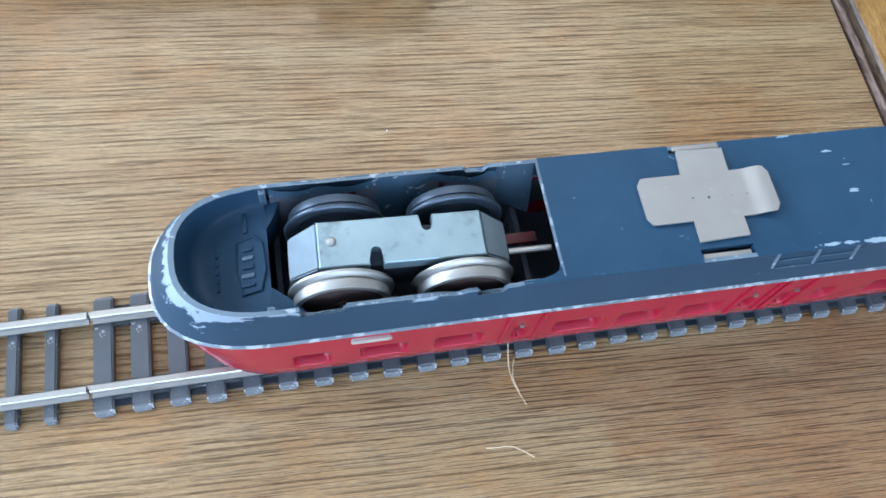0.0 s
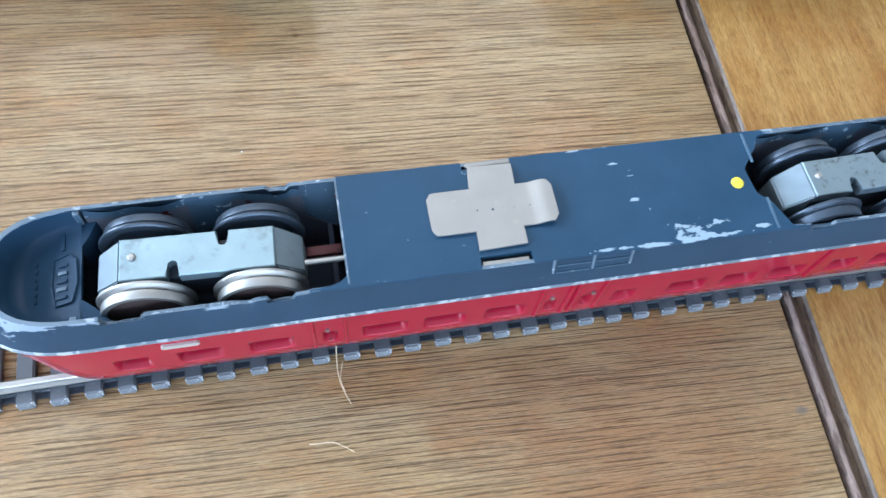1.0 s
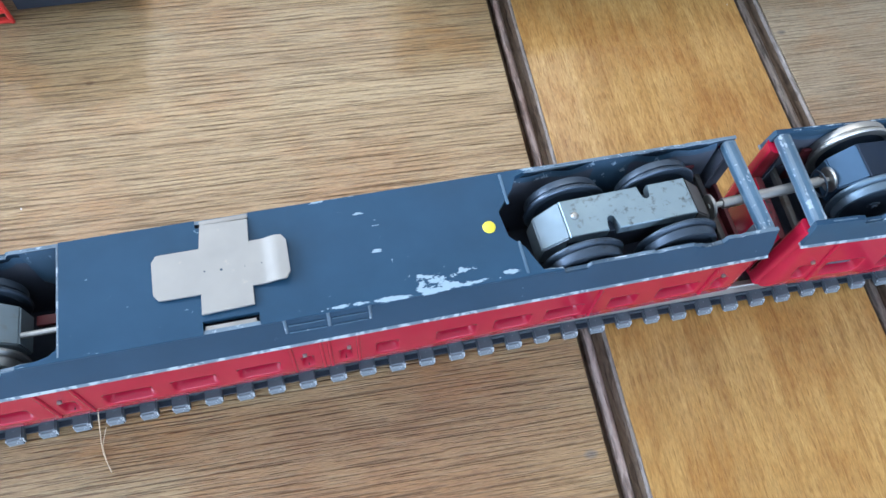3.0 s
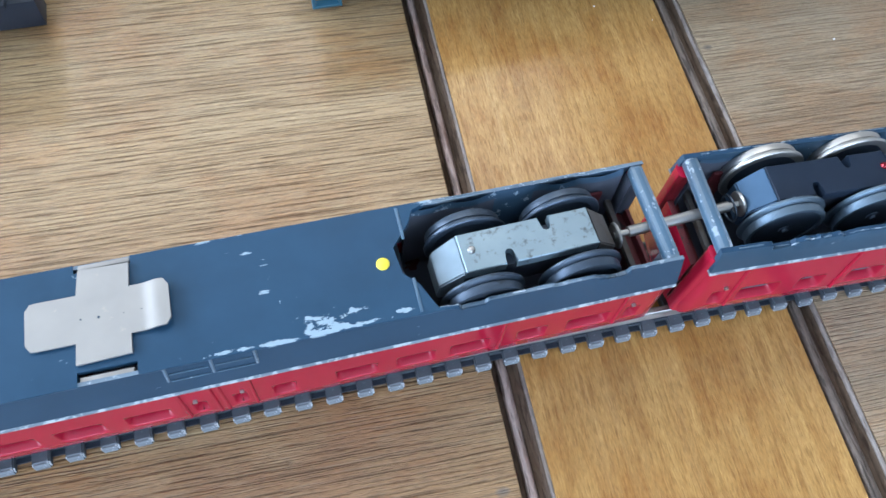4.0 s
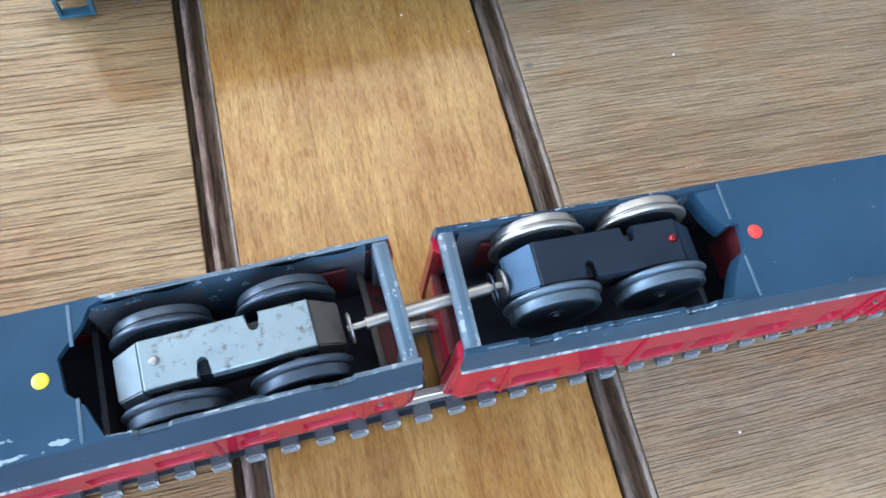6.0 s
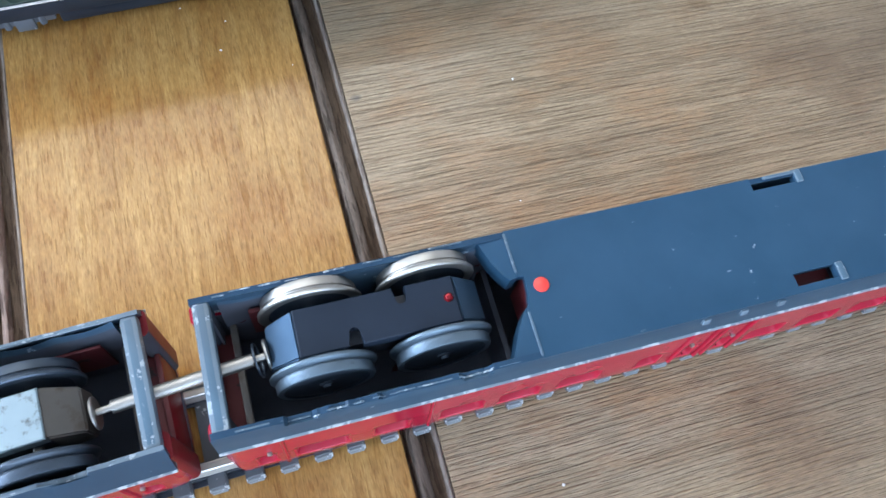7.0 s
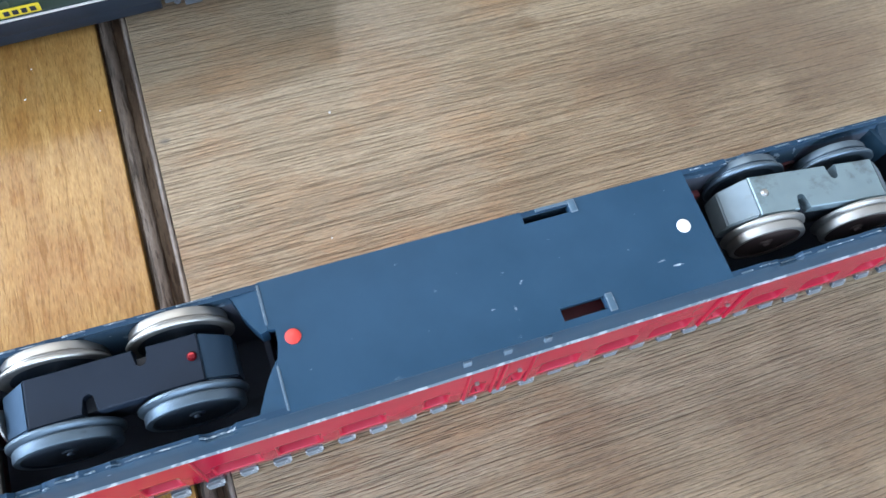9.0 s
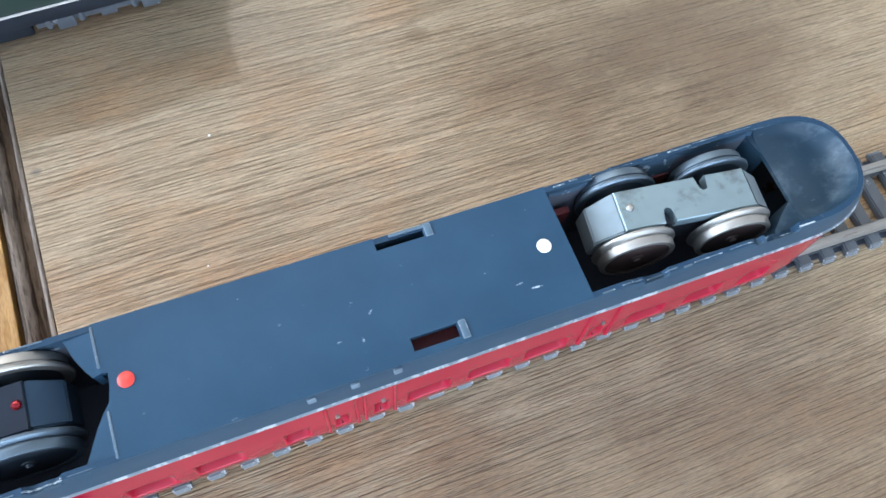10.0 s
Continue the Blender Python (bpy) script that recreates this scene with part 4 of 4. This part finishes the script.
def bulkhead(car, u_of, z, mat, q0, near, far, posts):
    """Corners of the nose floor that reach round the wheels, with their small posts. near and far: how far they reach."""
    for sg, reach in ((-1, near), (1, far)):
        pts = [(u_of(q0 + 0.4), sg * 5.9), (u_of(q0 + 0.4), sg * 12.9), (u_of(q0 - reach), sg * 12.9), (u_of(q0 - reach * 0.96), sg * 12.2), (u_of(q0 - reach * 0.45), sg * 8.6)]
        part("bulkhead", prism(pts, z - 9, z), mat, car, "", 20)
        if posts:
            a, b = sorted((u_of(q0 - 0.6), u_of(q0 + 0.8)))
            worn_box("post", a, b, *sorted((sg * 12.0, sg * 13.2)), z - 3, z + 4.6, 0.3, car)


bulkhead(car1, u1, 36.25, NAVY, 221.8, 6.6, 3.0, True)
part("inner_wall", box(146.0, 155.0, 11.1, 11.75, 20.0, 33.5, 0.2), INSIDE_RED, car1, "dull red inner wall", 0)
corner = bmesh.new()
ends = [[corner.verts.new(p) for p in ring] for ring in (((-9.0, 13.1, 40.8), (-0.9, 13.1, 40.8), (-0.9, 8.0, 29.0), (-8.0, 11.8, 29.0)), ((-9.0, 13.1, 38.5), (-0.9, 13.1, 38.5), (-0.9, 8.6, 27.5), (-8.0, 12.2, 27.5)))]
corner.faces.new(ends[0])
corner.faces.new(ends[1][::-1])
for k in range(4):
    corner.faces.new((ends[0][k], ends[0][k - 1], ends[1][k - 1], ends[1][k]))
part("gusset", corner, SPECKLED, car1, "chipped blue-grey corner plate", 20)
CAR2 = pose(280.68 * MM, 68.75 * MM, 0, 0, 0, -0.5)
car2, u2 = railcar(CAR2, 1, -64.8, 43.2, 15.5, 16.3, "upturned red and blue-grey die-cast railcar with open slots")
deck_plate(car2, [(-0.1, 14), (-0.1, 3.6), (1.3, 3.3), (1.1, 0.4), (0.4, -2.7), (-0.1, -3.2), (-0.1, -14), (58.8, -14), (58.8, -9.5), (69.0, -9.5), (69.0, -14), (99.0, -14), (99.0, 14), (69.6, 14), (69.6, 11), (58.6, 11), (58.6, 14)], 43.2, DECK, [(58.5, 69.3, -14.0, -12.4), (69.05, 71.4, -12.6, -9.2), (69.65, 72.0, 10.6, 13.9)])
nose_dish(car2, u2, 43.1, 5.5, NOSE, 220.0)
bulkhead(car2, u2, 40.1, NOSE, 220.0, 8.0, 1.5, False)
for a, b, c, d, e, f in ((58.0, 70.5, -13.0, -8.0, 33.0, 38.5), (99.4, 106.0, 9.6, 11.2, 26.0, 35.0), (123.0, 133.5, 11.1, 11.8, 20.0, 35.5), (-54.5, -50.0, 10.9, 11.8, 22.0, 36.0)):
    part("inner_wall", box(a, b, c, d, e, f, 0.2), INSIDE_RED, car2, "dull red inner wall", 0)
for a, b in ((-13.4, -4.2), (4.6, 13.4)):
    worn_box("crease", -0.35, 0.15, a, b, 43.1, 43.5, 0.12, car2)
part("notch_wall", box(1.6, 2.2, -4.0, 4.4, 28.0, 41.4), INSIDE_RED, car2, "dull red wall in the notch")
for pts in (((-0.15, 13.4), (-0.15, 3.5), (-1.6, 3.3), (-2.8, 5.0), (-4.4, 8.2), (-5.6, 12.0), (-6.6, 13.4)), ((-0.15, -13.4), (-0.15, -3.1), (-1.2, -4.4), (-2.8, -6.8), (-4.4, -10.0), (-5.8, -12.8), (-9.4, -13.4))):
    slope = prism(pts, 37.0, 43.1)
    for w in slope.verts:
        if w.co.z > 40:
            w.co.z -= 0.02 + 0.26 * max(0.0, -w.co.x - 0.2) * (1 - abs(w.co.y) / 17)
    part("gusset", slope, DECK, car2, "", 35)
for a in ((69.2, 70.9, -13.3, -9.2), (69.8, 71.5, 10.7, 13.8), (62.0, 69.9, 13.0, 13.8)):
    worn_box("slot_frame", a[0], a[1], a[2], a[3], 42.6, 43.75, 0.25, car2)
for u in (36.5, 45.5, 54.5):
    part("bracket", moved(box(-0.9, 0.9, -0.8, 0.8, -0.5, 0.5, 0.2), pose(u, -14.4, 41.6, 70)), BLUE_WORN, car2)

bogie("truck", car1, -31.6, -1.9, -1.5, False, STEEL, DARK_STEEL, CAST, 43.0, 10.5, "bare metal truck with bright near wheels", 1.0)
bogie("truck", car1, 129.2, -1.8, 1.5, False, DARK_STEEL, DARK_STEEL, CAST_GRIMY, 43.0, 10.4, "bare metal truck with blackened wheels")
bogie("truck", car2, -29.9, 1.9, 0, True, GREY_STEEL, STEEL, BLUE_BLACK, 44.2, 10.9, "black truck with a red stud", 1.4)
bogie("truck", car2, 128.9, 0.8, -6.5, False, STEEL, GREY_STEEL, CAST, 44.0, 9.9, "bare metal truck with bright near wheels", 1.5)

# the sprung cross plate on the first car
cross_bm = bmesh.new()
arm_u = [19.4 + 29.6 * k / 30 for k in range(31)]


def bend(u):
    """Height of the plate: flat, then rolled up and over at its far end."""
    t = max(0.0, (u - 43.8) / 5.2)
    return 41.85 + 0.9 * math.sin(min(1.0, t * 1.25) * math.pi * 0.62)


rows = []
for u in arm_u:
    e = min(u - 19.4, 49.0 - u)
    half = 5.5 - (1.6 - math.sqrt(max(0.0, 1.6**2 - (1.6 - e) ** 2)) if e < 1.6 else 0)
    rows.append([cross_bm.verts.new((u, 0.7 + sg * half, bend(u) + dz)) for dz in (0, 0.5) for sg in (-1, 1)])
for p, q in zip(rows, rows[1:]):
    for a, b in ((0, 1), (1, 3), (3, 2), (2, 0)):
        cross_bm.faces.new((p[a], p[b], q[b], q[a]))
cross_bm.faces.new((rows[0][0], rows[0][2], rows[0][3], rows[0][1]))
cross_bm.faces.new((rows[-1][0], rows[-1][1], rows[-1][3], rows[-1][2]))
merge(cross_bm, prism([(29.2, -9.6), (40.4, -9.2), (40.7, 6.4), (41.0, 11.9), (30.4, 12.1), (29.8, 6.4)], 41.75, 42.37))
plate = part("cross_plate", cross_bm, ZINC, car1, "plain zinc cross-shaped clip plate", 28)
for u, v, r in ((30.6, 0.4, 0.2), (34.2, 0.2, 0.3), (39.3, 0.1, 0.12), (43.0, 0.2, 0.14)):
    part("pit", moved(lathe([(0, 0.04), (r, 0.04), (r, -0.2), (0, -0.2)], 10), pose(u, v, 42.42)), DARK_STEEL, plate)
part("tab", box(29.4, 40.2, -13.3, -11.9, 39.6, 41.0, 0.2), ZINC, plate)
part("tab", box(30.2, 41.0, 12.6, 13.7, 40.2, 41.5, 0.2), ZINC, plate)
for a, b in ((46.6, 54.6), (56.2, 64.0)):
    for k in (0.35, 0.75):
        y, z = -13.95 - 2.0 * k, 41.1 - 5.2 * k
        part("moulded_line", tube([(a, y, z), (b, y, z)], 0.17, 6), SCUFFED, car1)
for u in (45.9, 55.4, 64.6):
    part("moulded_post", tube([(u, -13.9, 41.3), (u, -15.2, 37.0)], 0.36, 8), BLUE_WORN, car1)
part("tie_rod", tube([(-9.5, -4.6, 36.8), (-0.6, -4.9, 37.4)], 0.7, 10), STEEL, car1)
part("red_strip", box(-9.0, -0.8, 0.0, 2.4, 29.0, 30.4, 0.2), INSIDE_RED, car1)


def on_nose_floor(bm):
    """Lays a mesh, drawn at heights over the floor, on the slope of the first car's nose."""
    for w in bm.verts:
        w.co.z += 41.05 - 9.5 * (0.5 + 0.5 * (164.4 - w.co.x - 221.8) / 18)
    return bm


SHIELD = [(-63.9, -2.0), (-63.6, 4.4), (-60.2, 5.2), (-58.6, 3.6), (-58.2, -2.2), (-59.4, -6.4), (-62.9, -6.8)]
badge = part("moulded_badge", on_nose_floor(prism(SHIELD, -0.5, 0.3)), NAVY, car1, "raised shield badge with worn bars")
ring = SHIELD + SHIELD[:2]
part("rim", on_nose_floor(tube([(x, y, 0.35) for x, y in ring], 0.28, 6)), NAVY, badge)
for k in range(5):
    part("bar", on_nose_floor(box(-63.0 + 0.15 * k, -60.4, -5.4 + 1.9 * k, -4.5 + 1.9 * k, 0.1, 0.75, 0.2)), SCUFFED if k in (1, 3) else NAVY, badge)
part("bar", on_nose_floor(box(-62.2, -61.2, 6.4, 11.2, -0.3, 0.4, 0.25)), NAVY, badge)
for k in range(6):
    part("bar", on_nose_floor(box(-68.0, -67.3, -5.0 + 1.8 * k, -3.9 + 1.8 * k, -0.2, 0.4, 0.2)), NAVY, badge)
plaque = prism([(a - 39.0, b + 27.6) for a, b in rounded(-4.2, 4.2, -0.95, 0.95, 0.9)], -0.35, 0.35)
part("oval_plate", moved(plaque, pose(0, -16.45, 0, 90)), OVAL, car1, "small bare oval plate")
dot(car1, 95.4, -0.2, 41.5, 1.6, YELLOW, "yellow paint dot")
dot(car2, 4.3, 0.8, 43.4, 1.7, RED_DOT, "red paint dot")
dot(car2, 93.4, 0.6, 43.4, 1.7, WHITE, "white paint dot")

# coupling rod between the two inner trucks
rod = empty("coupling_rod", Matrix(), "steel coupling rod joining the two railcars", "coupling")
part("shaft", tube([(198.4, 67.7, 36.6), (225.5, 70.0, 37.3)], 1.35, 16), STEEL, rod)
part("neck", tube([(194.6, 67.35, 36.45), (198.8, 67.75, 36.6)], 0.75, 12), STEEL, rod)
part("neck", tube([(225.0, 69.95, 37.3), (229.0, 70.3, 37.4)], 0.75, 12), STEEL, rod)
yoke = lathe([(0, -0.35), (3.0, -0.35), (3.3, -0.1), (3.3, 0.2), (3.0, 0.4), (0, 0.4)], 26)
part("yoke", moved(yoke.copy(), pose(195.2, 67.4, 36.2, 0, 88, 5)), STEEL, rod)
part("yoke", moved(yoke, pose(228.4, 70.3, 37.2, 0, 88, 5)), STEEL, rod)
ring = lathe([(3.2, -0.2), (3.6, -0.2), (3.6, 0.2), (3.2, 0.2), (3.2, -0.2)], 28)
part("ring", moved(ring, pose(226.4, 70.0, 36.0, 0, 82, 5)), DARK_STEEL, rod)

# ---- behind: two locomotives standing on the table ----
loco = empty("toy_diesel_locomotive", pose(0.2315, 0.2048, 0, 0, 0, 2.9), "dark green model diesel locomotive with a white line", "toy train")


def side_frame(root, x, y, length, sg):
    """A truck's side frame with axle boxes, springs and wheels."""
    f = new("truck")
    f.parent = root
    f.matrix_local = pose(x * MM, 0, 0)
    bm = box(-length / 2, length / 2, y - 1.0, y + 1.0, 4.8, 8.4, 0.5)
    for dx in (-length * 0.3, length * 0.3):
        box(dx - 2.6, dx + 2.6, y - 1.9 * (1 if sg < 0 else -0.2), y + 1.9 * (1 if sg > 0 else -0.2), 3.2, 7.6, 0.5, bm)
        for k in (-4.6, 4.6):
            merge(bm, moved(lathe([(0, 0), (1.0, 0), (1.0, 3.2), (0, 3.2)], 10), pose(dx + k, y + sg * 0.9, 4.6)))
    box(-2.4, 2.4, y - 1.2, y + 1.2, 3.6, 6.4, 0.4, bm)
    part("side_frame", bm, FRAME_GREY, f, "grey moulded side frame", 30)
    for dx in (-length * 0.3, length * 0.3):
        w = lathe([(0, -1.3), (5.6, -1.3), (5.8, -1.0), (5.6, -0.3), (5.1, 0), (5.0, 1.4), (0, 1.5)], 28)
        part("wheel", moved(w, pose(dx, sg * 8.6, 5.8, -90 * sg)), DARK_STEEL, f)


part("body", box(-96, 96, -14.6, 14.6, 12.4, 48, 2.2), GREEN, loco, "glossy dark green body")
part("skirt", box(-97, 97, -15.0, 15.0, 7.4, 12.3, 0.6), LOCO_SKIRT, loco, "navy-black skirt")
for sg in (-1, 1):
    for z in (12.55, 21.5):
        part("white_line", box(-95.8, 95.8, *sorted((sg * 14.4, sg * 14.9)), z, z + 0.5), WHITE, loco, "thin white line")
    for x in (-63.5, 63.5):
        side_frame(loco, x, sg * 13.2, 41, sg)
    for x in (-38, -14, 12, 36):
        part("window", box(x - 8, x + 8, *sorted((sg * 14.5, sg * 14.9)), 31, 41, 0.15), BLACK, loco)
    c = box(0.0, 11.0, *sorted((sg * 14.9, sg * 15.3)), 14.6, 17.6, 0.1)
    part("number_plate", c, YELLOW, loco, "small yellowish plate")
    for k in range(4):
        part("number_bar", box(1.4 + 2.3 * k, 2.9 + 2.3 * k, *sorted((sg * 15.25, sg * 15.45)), 15.3, 16.9), BLACK, loco)
    part("tank", box(-42, 42, *sorted((sg * 5.0, sg * 14.6)), 3.4, 7.35, 0.9), LOCO_SKIRT, loco, "navy-black tank")
for e in (-1, 1):
    beam = part("buffer_beam", box(*sorted((e * 96.5, e * 99.0)), -13, 13, 5.0, 11.5, 0.5), TEAL, loco, "teal-blue buffer beam")
    step = box(*sorted((e * 88.5, e * 98.5)), -16.4, -13.6, 1.6, 2.8, 0.25)
    box(*sorted((e * 88.5, e * 89.7)), -16.2, -14.0, 2.6, 9.2, 0.2, step)
    box(*sorted((e * 97.3, e * 98.5)), -16.2, -14.0, 2.6, 9.2, 0.2, step)
    if e < 0:
        part("step", step, TEAL, loco, "small teal step frame")
    else:
        step.free()
    for v in (-8.5, 8.5):
        b = merge(moved(lathe([(0, 0), (1.3, 0), (1.3, 4.5), (0, 4.5)], 14), pose(e * 99.0, v, 9, 0, 90 * e)), moved(lathe([(0, 4.4), (3.4, 4.4), (3.4, 5.4), (0, 5.8)], 20), pose(e * 99.0, v, 9, 0, 90 * e)))
        part("buffer", b, DARK_STEEL, beam)

steam = empty("toy_steam_locomotive", pose(-0.0390, 0.1978, 0, 0, 0, 2.0), "black model steam locomotive with red wheels and steps", "toy train")
part("running_board", box(-80, 80, -15.5, 15.5, 13.2, 15.0, 0.3), BLACK, steam)
part("frame", box(-70, 47, -9.0, 9.0, 5.5, 13.1, 0.5), RED_DOT, steam, "red painted frame")
part("boiler", moved(lathe([(0, -72), (11.5, -72), (12.2, -70), (12.2, 40), (11, 43), (0, 44)], 36), pose(0, 0, 27.5, 0, 90)), BLACK, steam)
part("cab", box(38, 78, -15, 15, 15.1, 46, 1.2), BLACK, steam)
for sg in (-1, 1):
    for x in (-42, -18, 6):
        rim_p = [(9.1, -1.2), (10.2, -1.2), (10.2, 1.0), (9.1, 1.2), (9.1, -1.2)]
        w = part("wheel", moved(lathe([(0, -0.6), (2.2, -0.7), (2.4, -1.4), (2.4, -1.2), (9.1, -0.4), (9.1, 0.8), (0, 0.8)], 36), pose(x, sg * 10.4, 10.2, 90 * -sg)), RED_DOT, steam, "red wheel")
        part("rim", moved(lathe(rim_p, 36), pose(x, sg * 10.4, 10.2, 90 * -sg)), STEEL, w, "pale metal rim")
    ladder = bmesh.new()
    y = sg * 16.6
    for x in (34.0, 47.0):
        tube([(x, y, 13.4), (x + 0.6, y - 0.3 * sg, 0.9)], 0.75, 8, ladder)
    for z in (2.0, 6.2, 10.4):
        box(33.6, 47.8, *sorted((y - 1.3 * sg, y + 0.7 * sg)), z - 0.5, z + 0.5, 0.2, ladder)
    part("steps", ladder, RED_DOT, steam, "bright red steps")
    part("cylinder", moved(lathe([(0, 0), (4.4, 0), (4.6, 0.5), (4.6, 16), (0, 16.5)], 24), pose(14, sg * 12.6, 9.5, 0, 90)), CAST, steam, "bare metal cylinder")

    part("cab_skirt", box(49.5, 88, *sorted((sg * 4, sg * 13.2)), 2.6, 13.1, 0.4), BLACK, steam)
    part("red_bracket", box(20, 33, *sorted((sg * 13.0, sg * 16.4)), 5.0, 13.0, 0.5), RED_DOT, steam)
    pin = bmesh.new()
    for x, r in ((24.5, 1.5), (28.0, 1.7), (31.4, 1.3)):
        merge(pin, moved(lathe([(0, -1.4), (r, -1.2), (r, 0.6), (r * 0.6, 1.6), (0, 1.8)], 14), pose(x, sg * 15.4, 2.0)))
    part("drain_cock", pin, STEEL, steam, "bare metal drain cocks")

# ---- small things on the table ----
SPECKS = ((312.3, 146.0, 0.55), (288.4, 32.0, 0.5), (15.2, 112.8, 0.3), (222.0, 190.0, 0.35), (234.0, 183.0, 0.35), (231.0, 173.0, 0.45), (250.0, 164.0, 0.25), (302.0, 107.0, 0.3))
for x, y, r in SPECKS:
    bm = bmesh.new()
    bmesh.ops.create_icosphere(bm, subdivisions=2, radius=r)
    for w in bm.verts:
        w.co *= 0.75 + 0.4 * noise.noise(w.co * 1.7 + Vector((x, y, 0)))
        w.co.z *= 0.6
    bm.transform(Matrix.Translation((x, y, r * 0.4)))
    tagged(part("crumb", bm, WHITE), "tiny pale crumb lying on the tabletop", "crumb", "crumbs on the tabletop")


def fibre(points, r, label):
    cu = []
    pts = [Vector(p) for p in points]
    for i in range(len(pts) - 1):
        a, b = pts[max(i - 1, 0)], pts[min(i + 2, len(pts) - 1)]
        for k in range(6):
            cu.append(pts[i].lerp(pts[i + 1], k / 6) + (pts[i + 1] * 2 - a - b) * 0.0 + (pts[i] - a + pts[i + 1] - b) * 0.06 * math.sin(math.pi * k / 6))
    cu.append(pts[-1])
    return tagged(part("fibre", tube(cu, r, 6), STRAW), label, "fibre", "fibres on the tabletop")


fibre([(38.2, 49.0, 3.0), (38.0, 44.0, 0.3), (38.8, 39.0, 0.2), (40.8, 34.2, 0.3)], 0.13, "thin pale straw fibre beside the track")
fibre([(39.5, 45.5, 0.6), (38.6, 41.0, 0.2), (39.6, 37.5, 0.5)], 0.10, "thin pale straw fibre beside the track")
fibre([(29.6, 25.2, 0.2), (32.5, 25.0, 0.5), (36.0, 24.8, 0.6), (40.6, 22.0, 0.2)], 0.13, "curved pale hair-like fibre on the tabletop")
